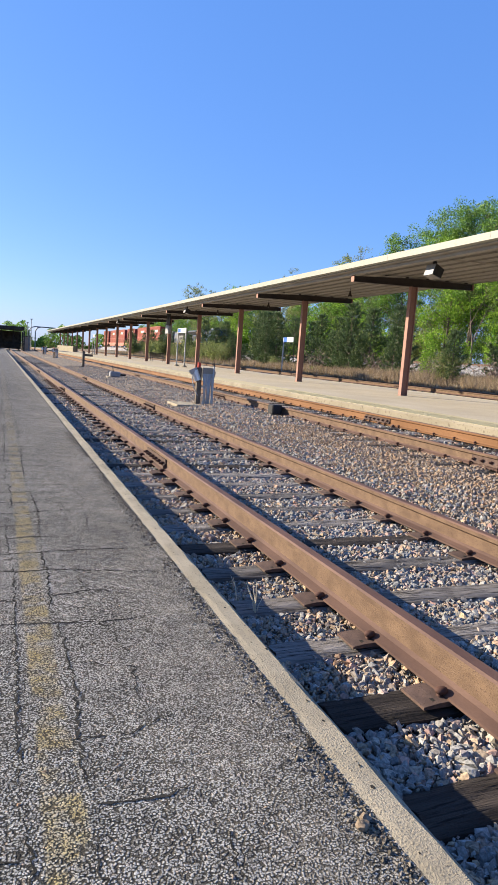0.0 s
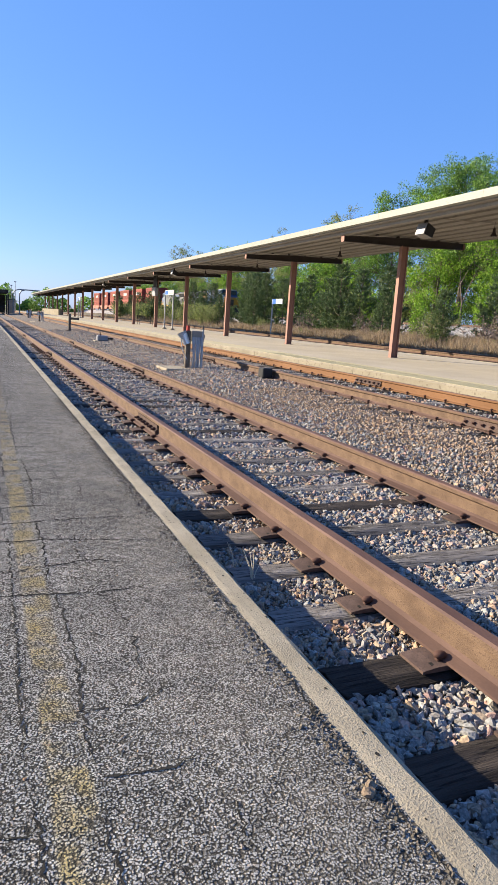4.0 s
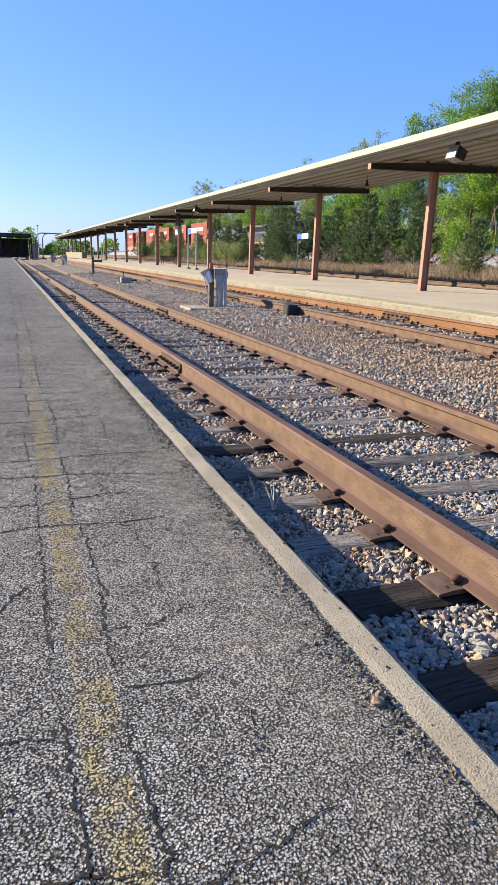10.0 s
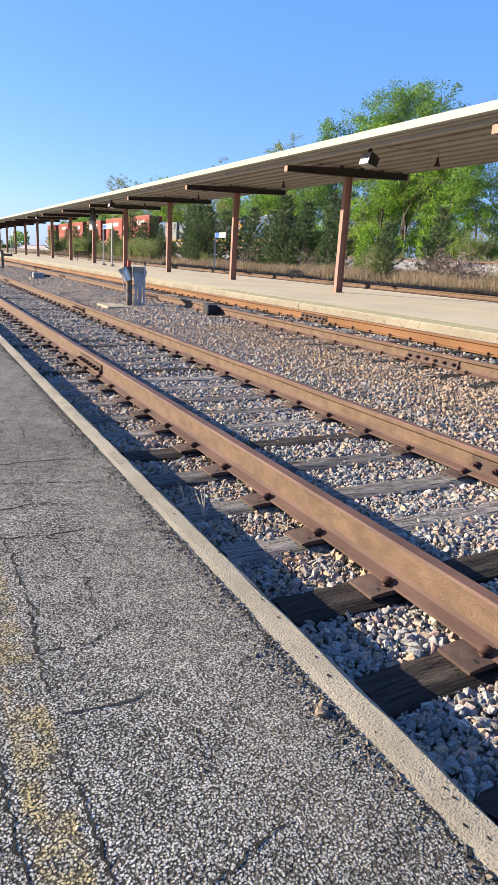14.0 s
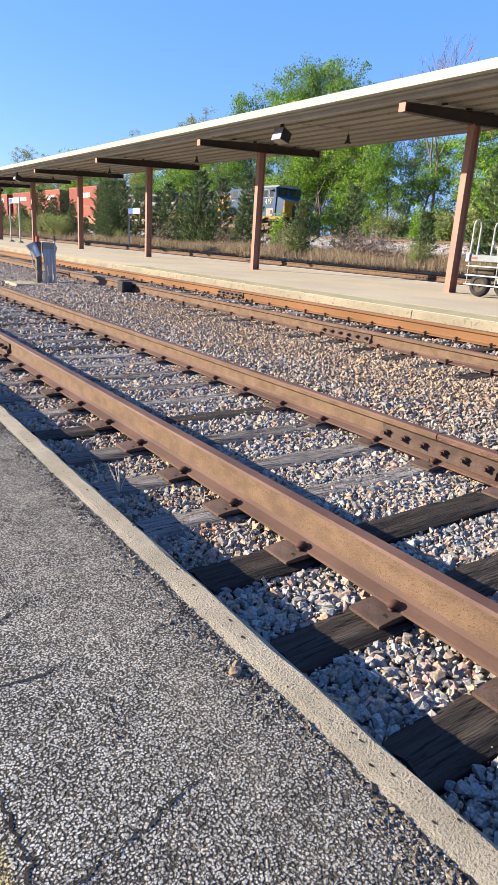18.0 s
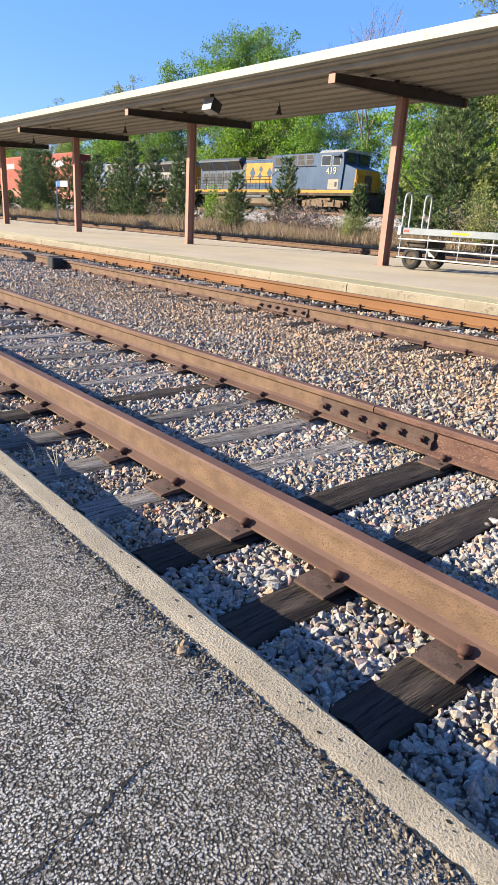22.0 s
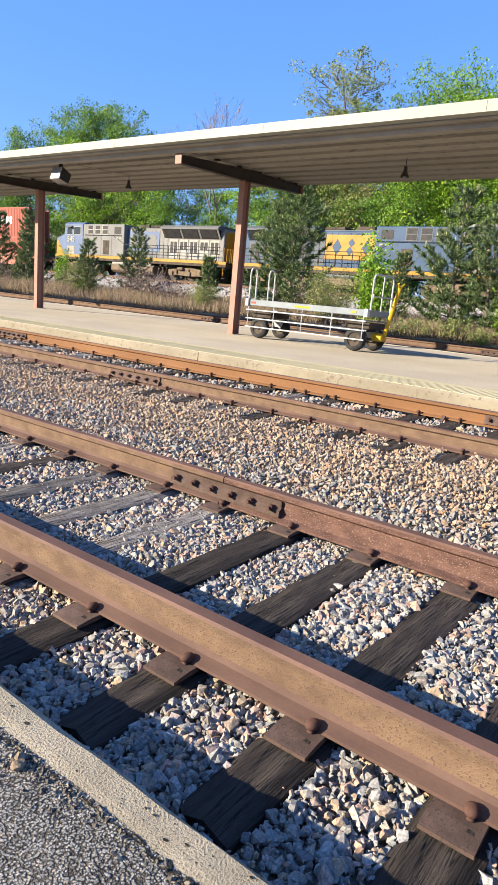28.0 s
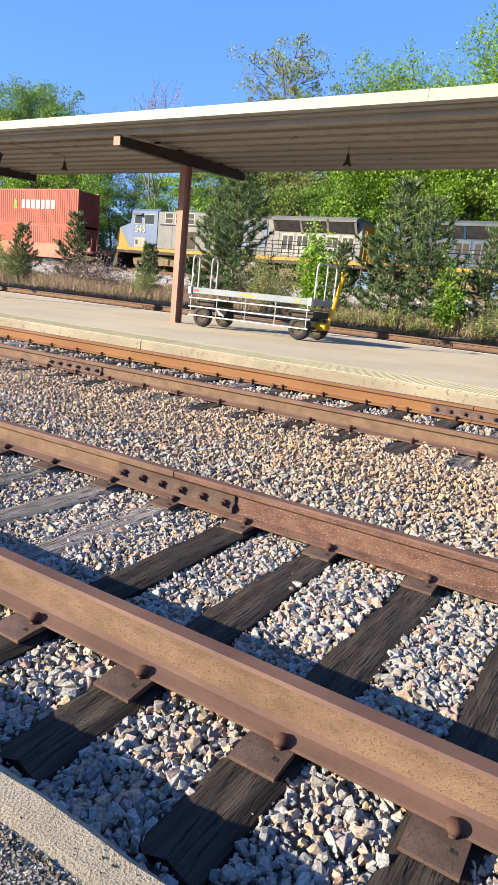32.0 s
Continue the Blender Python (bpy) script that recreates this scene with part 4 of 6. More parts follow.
bench(pose(13.4, 65.5, ZP, 0, 0, 12))

ib = empty("information_board", pose(11.5, 54.2, ZP), "grey notice box fixed high on a canopy column", "notice board")
part("panel", box(-0.12, 0.12, -0.5, 0.5, 2.55, 3.25, bevel=0.02), M["grey_box"], ib)
part("bracket", box(-0.03, 0.03, -0.6, 0.6, 3.2, 4.19), M["black"], ib)

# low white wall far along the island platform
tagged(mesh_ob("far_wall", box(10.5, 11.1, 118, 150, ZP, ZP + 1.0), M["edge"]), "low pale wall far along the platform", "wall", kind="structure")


# ---- far end of the station platform ----
def gantry(m):
    g = empty("station_shelter", m, "dark open shelter with bent pipe posts at the platform end", "shelter")
    part("roof", box(-14, -0.4, -5, 5, 3.2, 3.75, bevel=0.05), M["under"], g)
    for x in (-13, -9, -5, -0.4):
        for y in (-4, 4):
            part("post", box(x - 0.12, x + 0.12, y - 0.12, y + 0.12, -0.5, 3.1), M["black"], g)
    part("back_wall", box(-14, -0.6, 4.6, 4.9, 0, 3.1), M["under"], g)
    for k in range(7):
        part("railing", box(-13.5 + k * 1.9, -11.8 + k * 1.9, -4.6, -4.5, 1.0, 1.08), M["black"], g)
        part("pillar", box(-13.5 + k * 1.9, -13.35 + k * 1.9, -2.0, -1.85, 0, 3.2), M["beam"], g)
    for k in range(2):
        part("pipe_frame", pipe([(0.4 + k, -3, 0), (0.4 + k, -3, 3.3), (0.7 + k, -3, 3.8), (1.3 + k, -3, 4.0), (3.6 + k, -3, 4.0)], 0.09), M["grey_box"], g)
    return g


gantry(pose(2.6, 118, ZK))
lp = empty("light_pole", pose(5.8, 170, -3.6), "tall thin pole far down the line", "pole", "far poles")
part("pole", tube((0, 0, 2.0), (0, 0, 11), 0.10, 0.06), M["grey_box"], lp)
part("head", box(-0.25, 0.25, -0.15, 0.15, 10.8, 11.0), M["grey_box"], lp)
copy_thing(lp, pose(4.9, 170, -4.5))
cab = empty("relay_cabinet", pose(3.1, 126, 0), "pale relay cabinet at the end of the tracks", "cabinet")
part("body", box(-0.6, 0.6, -1, 1, -0.4, 2.5, bevel=0.04), M["gutter"], cab)
part("roof", box(-0.68, 0.68, -1.1, 1.1, 2.5, 2.6), M["under"], cab)

# loose stones and weeds on the platform edge
rs = random.Random(3)


def pebble(x, y, z, r, mat):
    bm = bmesh.new()
    bmesh.ops.create_icosphere(bm, subdivisions=2, radius=r)
    for v in bm.verts:
        v.co *= rs.uniform(0.66, 1.15)
        v.co.z *= 0.7
    ob = mesh_ob("loose_stone", bm, mat)
    ob.location = (x, y, z + r * 0.5)
    return tagged(ob, "loose tan stone lying on the asphalt beside the kerb", "stone", "loose stones")


PEB = surface("tan_pebble", (0.17, 0.125, 0.085), (0.27, 0.21, 0.15), 40, 190, 0.9, 0.6)
pebble(-0.895, 2.327, ZK - 0.004, 0.018, PEB)
pebble(-0.875, 2.352, ZK - 0.004, 0.014, PEB)
pebble(-0.90, 2.52, ZK - 0.004, 0.007, PEB)


def weed(x, y, z, n, h):
    t = empty("weed", pose(x, y, z), "dry pale weed stalks growing out of the ballast", "weed", "weeds")
    for k in range(n):
        bm = bmesh.new()
        a, l = rs.uniform(0, 6.28), h * rs.uniform(0.5, 1)
        d = Vector((math.cos(a), math.sin(a), 0)) * 0.25 * l
        add_tube(bm, (0, 0, 0), (d.x * 0.5, d.y * 0.5, l * 0.6), 0.003, 0.0024, 4)
        add_tube(bm, (d.x * 0.5, d.y * 0.5, l * 0.6), (d.x * 1.4, d.y * 1.4, l), 0.0024, 0.001, 4)
        part("stalk", bm, M["straw"], t)
    return t


weed(-0.47, 4.06, -0.05, 6, 0.24)
weed(-0.50, 4.25, -0.05, 3, 0.22)


# ---- train ----
def text_mesh(name, body, size, m, mat, parent):
    cu = bpy.data.curves.new(name, "FONT")
    cu.body, cu.size, cu.extrude = body, size, 0.008
    tmp = bpy.data.objects.new(name, cu)
    scene.collection.objects.link(tmp)
    me = bpy.data.meshes.new_from_object(tmp.evaluated_get(bpy.context.evaluated_depsgraph_get()))
    bpy.data.objects.remove(tmp)
    me.materials.append(mat)
    ob = new(name, me)
    ob.parent, ob.matrix_basis = parent, m
    return ob


SIDE = Matrix(((0, 0, -1, 0), (-1, 0, 0, 0), (0, 1, 0, 0), (0, 0, 0, 1)))  # writing on the -x side


def locomotive(number, body, upper, panel, mark, roof):
    """Six-axle road locomotive along +y from its nose at y = 0.5; rails at z = 0; the -x side faces the platform."""
    g = empty("locomotive", None, {"419": "blue diesel locomotive with yellow sill rolling on the main line", "545": "faded grey diesel locomotive with yellow nose on the main line"}[number], "locomotive", "locomotives of the train")
    W = 1.5
    cab_paint = M["loco_cab"] if number == "545" else body
    part("underframe", box(-W, W, 0.5, 21.6, 1.20, 1.42), M["under"], g)
    for s in (-1, 1):
        part("sill_stripe", box(s * W - 0.02, s * W + 0.02, 0.5, 21.6, 1.40, 1.62), M["loco_yellow"], g, "yellow sill stripe")
    part("nose", prism([(0.55, 1.6), (2.0, 1.6), (2.0, 3.52), (0.62, 3.08)], "x", -1.38, 1.38), cab_paint, g, "sloping wide nose")
    part("nose_front", prism([(0.535, 1.6), (0.55, 1.6), (0.62, 3.08), (0.605, 3.08)], "x", -1.38, 1.38), M["loco_yellow"], g, "yellow nose front")
    for s in (-1, 1):
        part("head_light", tube((s * 0.16, 0.62, 2.85), (s * 0.16, 0.56, 2.85), 0.09, None, 12), M["lens"], g)
        part("ditch_light", tube((s * 1.0, 0.56, 1.75), (s * 1.0, 0.50, 1.75), 0.09, None, 12), M["lens"], g)
    part("nose_flash", prism([(0.55, 1.62), (1.75, 1.62), (0.62, 3.06)] if number == "545" else [(0.55, 1.62), (0.80, 1.62), (0.66, 3.06), (0.62, 3.06)], "x", -1.395, -1.382), M["loco_yellow"], g, "yellow flash on the nose side")
    part("cab", prism([(2.0, 1.6), (4.5, 1.6), (4.5, 4.30), (1.95, 4.30), (1.85, 3.52)], "x", -W, W), cab_paint, g)
    part("cab_roof", prism([(-W, 4.30), (-1.15, 4.50), (1.15, 4.50), (W, 4.30)], "y", 1.8, 4.55), roof, g, "cab roof")
    for y0, y1 in ((2.25, 2.95), (3.25, 4.15)):
        part("window_frame", box(-W - 0.010, -W - 0.002, y0 - 0.05, y1 + 0.05, 3.35, 4.10), M["loco_pale"], g)
        part("cab_window", box(-W - 0.022, -W - 0.011, y0, y1, 3.40, 4.05), M["glass"], g)
    part("window_shade", prism([(-W - 0.28, 3.98), (-W - 0.26, 3.98), (-W, 4.16), (-W, 4.18)], "y", 2.2, 3.05), upper, g)
    for s in (-1.2, 0.2):
        part("windscreen", prism([(1.80, 3.62), (1.815, 3.62), (1.90, 4.22), (1.885, 4.22)], "x", s, s + 1.0), M["glass"], g)
    part("cab_door", box(-0.45, 0.35, 0.50, 0.53, 1.65, 2.7), M["under"], g)
    part("cab_patch", box(-W - 0.012, -W - 0.002, 2.25, 3.35, 1.66, 2.38), M["tank_pale"], g, "pale access panel")
    part("panel_opening", box(-W - 0.022, -W - 0.013, 2.40, 2.62, 1.85, 2.2), M["black"], g)
    # full-width equipment cabinet behind the cab
    part("equipment_cabinet", box(-1.46, 1.2, 4.5, 10.0, 1.62, 4.32, bevel=0.04), body, g)
    for k in range(3):
        y = 5.15 + k * 0.98
        part("vent_frame", box(-1.475, -1.462, y, y + 0.82, 3.42, 4.26), M["loco_pale"] if number == "545" else upper, g)
        for j in range(2):
            part("vent_grille", box(-1.487, -1.476, y + 0.08, y + 0.74, 3.50 + j * 0.38, 3.82 + j * 0.38), M["black"], g)
    part("vent_grille", box(-1.475, -1.462, 8.75, 9.60, 3.52, 4.10), M["black"], g)
    part("cabinet_recess", box(-1.475, -1.462, 7.3, 8.1, 1.75, 2.95), M["under"], g, "dark open recess")
    for k in range(2):
        part("placard", box(-1.475, -1.464, 9.0 + k * 0.42, 9.22 + k * 0.42, 3.1, 3.24), M["loco_pale"], g)
    for y in (5.9, 7.0, 8.4):
        part("seam", box(-1.470, -1.462, y, y + 0.03, 1.66, 3.35), upper, g)
    part("grab_rail", tube((-1.54, 4.8, 3.38), (-1.54, 9.7, 3.38), 0.02, None, 6), M["black"], g)
    for y in (4.8, 6.5, 8.1, 9.7):
        part("grab_post", tube((-1.54, y, 3.38), (-1.47, y, 3.38), 0.015, None, 5), M["black"], g)
    # long hood with doors
    part("long_hood", box(-1.02, 1.02, 10.0, 20.9, 1.62, 4.05, bevel=0.05), body, g)
    part("hood_cap", box(-0.95, 0.95, 10.05, 20.8, 4.05, 4.12), upper, g, "dark roof of the hood")
    part("exhaust_stack", box(-0.45, 0.45, 10.6, 12.0, 4.12, 4.42, bevel=0.04), M["under"], g)
    part("blower_box", box(-0.9, 0.9, 12.6, 14.2, 4.12, 4.32, bevel=0.04), M["under"], g)
    for k in range(10):
        part("hood_door", box(-1.042, -1.022, 10.12 + k * 0.48, 10.55 + k * 0.48, 1.75, 3.92), upper if number == "419" and k > 7 else body, g)
    for k in range(10):
        part("door_latch", box(-1.056, -1.044, 10.48 + k * 0.48, 10.52 + k * 0.48, 2.6, 2.8), M["black"], g)
    # plain emblem: a painted panel with three soft blocks
    part("emblem_panel", box(-1.060, -1.046, 10.1, 13.9, 2.15, 3.80), panel, g, "painted panel on the hood")
    for c, a, z, b in ((13.0, 0.36, 3.0, 0.52), (12.0, 0.26, 2.75, 0.30), (11.9, 0.26, 3.28, 0.28), (10.75, 0.34, 2.98, 0.46)) if number == "419" else ((13.05, 0.60, 2.98, 0.62), (11.95, 0.44, 2.98, 0.60), (10.85, 0.50, 2.98, 0.62)):
        n = 4 if number == "419" else 18
        ring = [(c + a * math.cos(k * math.tau / n), z + b * math.sin(k * math.tau / n)) for k in range(n)]
        part("emblem_block", prism(ring, "x", -1.075, -1.062), mark, g)
    # radiator wings over the rear of the hood
    part("radiator", prism([(-1.52, 3.98), (-1.52, 4.12), (-1.2, 4.30), (1.2, 4.30), (1.52, 4.12), (1.52, 3.98)], "y", 14.4, 20.6), upper, g, "overhanging radiator roof")
    part("radiator_slope", prism([(-1.46, 3.98), (-1.03, 3.30), (-1.0, 3.30), (-1.0, 3.98)], "y", 14.5, 20.5), M["under"], g)
    for k in range(3):
        part("radiator_screen", prism([(-1.475, 3.96), (-1.10, 3.36), (-1.085, 3.36), (-1.455, 3.96)], "y", 14.75 + k * 1.95, 16.45 + k * 1.95), M["black"], g)
        part("screen_post", prism([(-1.485, 3.98), (-1.06, 3.30), (-1.04, 3.30), (-1.46, 3.98)], "y", 16.52 + k * 1.95, 16.68 + k * 1.95), body, g)
    for k in range(5):
        part("rear_door", box(-1.045, -1.022, 15.1 + k * 1.1, 16.05 + k * 1.1, 1.75, 3.22), M["loco_pale"] if number == "545" else upper, g)
        for j in range(2):
            part("door_louvre", box(-1.058, -1.046, 15.2 + k * 1.1 + j * 0.42, 15.52 + k * 1.1 + j * 0.42, 2.15 + 0.3 * (k % 2), 3.05), M["black"], g)
    part("fuel_tank", prism([(-1.38, 0.50), (-1.1, 0.30), (1.1, 0.30), (1.38, 0.50), (1.38, 1.0), (-1.38, 1.0)], "y", 8.4, 13.6), M["tank"], g)
    for y in (8.6, 11.2):
        part("air_tank", tube((-1.28, y, 1.06), (-1.28, y + 2.2, 1.06), 0.17, None, 12), M["loco_pale"] if number == "545" else M["loco_slate"], g)
    part("end_panel", box(-0.8, 0.8, 20.9, 20.93, 1.8, 3.9), M["loco_yellow"], g, "yellow rear of the hood")
    for y in (1.9, 15.2):
        tr = empty("truck", pose(0, y, 0))
        tr.parent = g
        for x in (-1.12, 1.0):
            part("side_frame", prism([(0.0, 0.55), (0.5, 0.42), (1.6, 0.40), (2.2, 0.35), (3.0, 0.40), (4.0, 0.42), (4.5, 0.55), (4.5, 0.85), (3.2, 0.95), (2.3, 1.05), (1.4, 0.95), (0.0, 0.85)], "x", x, x + 0.14), M["truck"], tr)
        for k in range(3):
            for x in (-0.78, 0.66):
                part("wheel", tube((x, 0.35 + k * 1.95, 0.52), (x + 0.13, 0.35 + k * 1.95, 0.52), 0.52, None, 24), M["under"], tr)
            part("axle_box", box(-1.22, -1.05, 0.15 + k * 1.95, 0.55 + k * 1.95, 0.36, 0.70, bevel=0.02), M["tank"], tr)
            part("spring", tube((-1.14, 0.98 + k * 1.3, 0.5), (-1.14, 0.98 + k * 1.3, 0.9), 0.09, None, 8), M["truck"], tr)
        part("brake_cylinder", tube((-1.24, 1.2, 0.92), (-1.24, 1.7, 0.92), 0.12, None, 10), M["truck"], tr)
    # walkway handrails
    for k in range(9):
        part("handrail_post", tube((-W + 0.04, 10.2 + k * 1.3, 1.6), (-W + 0.04, 10.2 + k * 1.3, 2.66), 0.03, None, 6), M["black"], g)
    for z in (2.66, 2.15):
        part("handrail", tube((-W + 0.04, 10.1, z), (-W + 0.04, 20.9, z), 0.026, None, 6), M["black"], g)
    part("handrail", tube((-W + 0.04, 8.6, 3.38), (-W + 0.04, 10.1, 2.66), 0.026, None, 6), M["black"], g)
    for ya, yb in ((0.4, 0.55), (21.0, 21.55)):
        part("end_platform", box(-W, W, ya, yb, 1.5, 1.58), M["under"], g)
        for s in (-1.4, 1.4):
            part("end_rail", pipe([(s, (ya + yb) / 2, 0.55), (s, (ya + yb) / 2, 2.6), (s * 0.5, (ya + yb) / 2, 2.6)], 0.03, 6), M["loco_yellow"], g)
    for k in range(5):
        part("end_post", tube((-1.3 + 0.2 * k, 21.5, 1.58), (-1.3 + 0.2 * k, 21.5, 2.6), 0.025, None, 6), M["loco_yellow"], g)
    for s in (-1.3, 1.3):
        for yy in (0.7, 21.4):
            for z in (0.35, 0.7, 1.05):
                part("step", box(s - 0.22, s + 0.22, yy - 0.15, yy + 0.15, z, z + 0.04), M["under"], g)
    part("plough", prism([(0.0, 0.15), (0.5, 0.15), (0.5, 1.2), (0.35, 1.2)], "x", -1.4, 1.4), M["black"], g)
    for ya, yb in ((-0.25, 0.4), (21.6, 22.2)):
        part("coupler", box(-0.15, 0.15, ya, yb, 0.75, 1.05, bevel=0.03), M["under"], g)
    return g


def number_on(loco, text, y, flip):
    m = Matrix.Translation((-1.53, y, 2.75)) @ SIDE
    if flip:
        m = Matrix.Translation((1.53, y, 2.75)) @ pose(0, 0, 0, 0, 0, 180) @ SIDE
    o = text_mesh("number", text, 0.72, m, M["loco_number"], loco)
    o["label"] = "painted cab number"
    return o


loco_a = locomotive("419", M["loco_blue"], M["loco_slate"], M["loco_yellow"], M["loco_blue"], M["loco_pale"])
number_on(loco_a, "419", 3.6, False)
loco_b = locomotive("545", M["loco_grey"], M["loco_top"], M["loco_cab"], M["loco_grey"], M["loco_cab"])


def container(m, mat, label, marks, h=2.90):
    c = empty("shipping_container", m, label, "shipping container", "stacked containers")
    ln, w = 12.19, 1.22
    bm = bmesh.new()
    n = 44
    pts = []
    for k in range(n):
        y = 0.12 + (ln - 0.24) * k / n
        d = (ln - 0.24) / n
        pts += [(y, -w + 0.03), (y + d * 0.35, -w + 0.03), (y + d * 0.5, -w), (y + d * 0.85, -w)]
    outline = [(px_, py_) for py_, px_ in pts] + [(-w + 0.03, ln - 0.12), (w, ln - 0.12), (w, 0.12), (-w + 0.03, 0.12)]
    add_prism(bm, outline, "z", 0.12, h - 0.10)
    part("corrugated_body", bm, mat, c)
    for x in (-w + 0.07, w - 0.07):
        for y in (0.07, ln - 0.07):
            part("corner_post", box(x - 0.07, x + 0.07, y - 0.07, y + 0.07, 0, h), mat, c)
        for z in (0.06, h - 0.06):
            part("side_beam", box(x - 0.06, x + 0.06, 0.14, ln - 0.14, z - 0.06, z + 0.06), mat, c)
    part("end_panel", box(-w + 0.12, w - 0.12, 0.02, 0.06, 0.1, h - 0.1), M["cont_dark"], c, "dark end wall")
    for x in (-0.6, -0.25, 0.25, 0.6):
        part("lock_rod", tube((x, 0.01, 0.15), (x, 0.01, h - 0.15), 0.02, None, 6), M["cont_dark"], c)
    if marks:
        part("emblem_block", prism([(7.6, 1.25), (8.0, 1.25), (8.0, 1.75), (7.8, 2.05), (7.6, 1.9)], "x", -w - 0.012, -w - 0.002), M["leaf_bright"], c, "small green emblem")
        for k in range(7):
            bm = bmesh.new()
            y0 = 6.95 - k * 0.62
            add_prism(bm, [(y0 - 0.42, 1.30), (y0, 1.30), (y0, 2.0), (y0 - 0.42, 2.0)], "x", -w - 0.012, -w - 0.002)
            part("lettering_block", bm, M["white"], c)
    return c


def well_car(m):
    c = empty("well_car", m, "faded red well wagon carrying stacked containers", "wagon", "wagons of the train")
    ln = 16.2
    for x in (-1.42, 1.32):
        part("side_sill", prism([(0.2, 1.05), (2.0, 0.95), (2.4, 0.35), (ln - 2.4, 0.35), (ln - 2.0, 0.95), (ln - 0.2, 1.05), (ln - 0.2, 1.4), (ln - 2.2, 1.5), (2.2, 1.5), (0.2, 1.4)], "x", x, x + 0.10), M["well"], c)
    part("well_floor", box(-1.3, 1.3, 2.1, ln - 2.1, 0.34, 0.42), M["under"], c)
    for y in (0.25, ln - 2.05):
        part("end_deck", box(-1.3, 1.3, y, y + 1.8, 0.95, 1.15), M["well"], c)
        tr = empty("truck", pose(0, y, 0))
        tr.parent = c
        for x in (-1.05, 0.93):
            part("side_frame", prism([(-0.1, 0.4), (0.5, 0.35), (0.9, 0.28), (1.3, 0.35), (1.9, 0.4), (1.9, 0.62), (0.9, 0.78), (-0.1, 0.62)], "x", x, x + 0.12), M["under"], tr)
        for k in range(2):
            for x in (-0.78, 0.66):
                part("wheel", tube((x, 0.05 + k * 1.7, 0.45), (x + 0.13, 0.05 + k * 1.7, 0.45), 0.45, None, 20), M["under"], tr)
    for y in (-0.35, ln - 0.1):
        part("coupler", box(-0.12, 0.12, y, y + 0.45, 0.75, 1.0), M["under"], c)
    part("end_ladder", pipe([(-1.3, 0.22, 1.1), (-1.3, 0.22, 2.1), (-0.7, 0.22, 2.1), (-0.7, 0.22, 1.1)], 0.02, 6), M["well"], c)
    return c


def mirror_x(thing):
    done = set()
    for o in thing.children_recursive:
        if o.type == "MESH" and o.data.name not in done:
            done.add(o.data.name)
            o.data.transform(Matrix.Diagonal((-1, 1, 1, 1)))
            o.data.flip_normals()


mirror_x(loco_b)
number_on(loco_b, "545", 2.3, True)

CARS = []
y0 = 46.2
for k in range(6):
    w = well_car(None) if k == 0 else copy_thing(CARS[0][0], Matrix())
    CARS.append((w, y0))
    if k == 0:
        lo = container(None, M["cont"], "faded red corrugated shipping container in the well wagon", False, 2.59)
        hi = container(None, M["cont"], "faded red corrugated shipping container with white block lettering", True)
        cl, ch = lo, hi
    else:
        cl, ch = copy_thing(lo, Matrix()), copy_thing(hi, Matrix())
    CARS.append((cl, (y0 + 2.0, 0.43)))
    CARS.append((ch, (y0 + 2.0, 3.03)))
    y0 += 16.9

TRAIN = ((0, 119.0), (1, 116.2), (3, 110.6), (6, 101.6), (13, 73.4), (17.5, 54.2), (21, 39.0), (23, 30.9), (25, 22.9), (28, 11.0), (30, 2.95), (32, -5.1))


def motions():
    """The train rolls towards -y at an even pace; each loco, wagon and container is keyed along."""
    for t_ob, off, z, turn in [(loco_a, 0.0, ZT, 0), (loco_b, 43.9, ZT, 180)]:
        walk(t_ob, [(t, pose(XT, y + off, z, 0, 0, turn)) for t, y in TRAIN])
    for ob, off in CARS:
        dy, dz = off if isinstance(off, tuple) else (off, 0.0)
        walk(ob, [(t, pose(XT, y + dy, ZT + dz)) for t, y in TRAIN])


TALL = [(46.5, 58.6, 0, 1.42), (46.5, 62.6, 1, 1.26), (47.0, 54.2, 1, 1.24), (46.5, 72.3, 1, 1.22), (46.5, 87.5, 2, 1.32), (47.5, 83.0, -2, 1.25), (46.5, 106.0, 2, 1.28), (46.5, 120, 2, 1.22), (47, 134, 1, 1.1), (48, 150, 2, 1.25), (46.5, 164, 2, 1.4), (47, 170, -1, 1.4), (47.0, 42.9, -1, 1.52), (46.5, 28.2, 2, 1.50), (47.0, 31.2, 2, 1.36), (45.5, 24.0, 1, 1.12), (46.5, 19.9, 3, 1.20), (46.5, 16.8, 3, 1.30), (46.5, 13.4, 3, 1.34), (46.5, 9.0, 3, 1.32), (47.0, 4.0, 3, 1.36)]
# young pines and bushes between the back track and the main line
PINES = [(26.5, 70.0, 2, 0.95), (26.5, 65.5, 0, 1.25), (27.0, 62.0, 2, 0.9), (29.0, 34.1, 0, 0.95), (26.0, 25.1, 3, 1.15), (25.0, 19.0, 2, 1.06), (26.2, 20.6, 2, 0.92), (25.0, 10.9, 0, 1.26), (24.5, 9.2, 0, 1.12), (29.0, 74.8, 2, 1.18), (26.0, 48.8, 0, 1.24), (26.6, 46.8, 0, 1.08), (26.0, 35.5, 1, 1.02), (26.0, 42.4, 1, 1.08), (27.0, 56.1, 0, 1.07), (26.0, 67.4, 0, 1.19), (28.0, 44.6, 0, 1.18), (26.5, 52.1, 0, 1.08), (28.5, 61.0, 0, 1.07), (24.3, 4.8, 1, 1.19), (25.5, 7.0, 0, 0.86), (27.5, 14.5, 1, 0.97)]
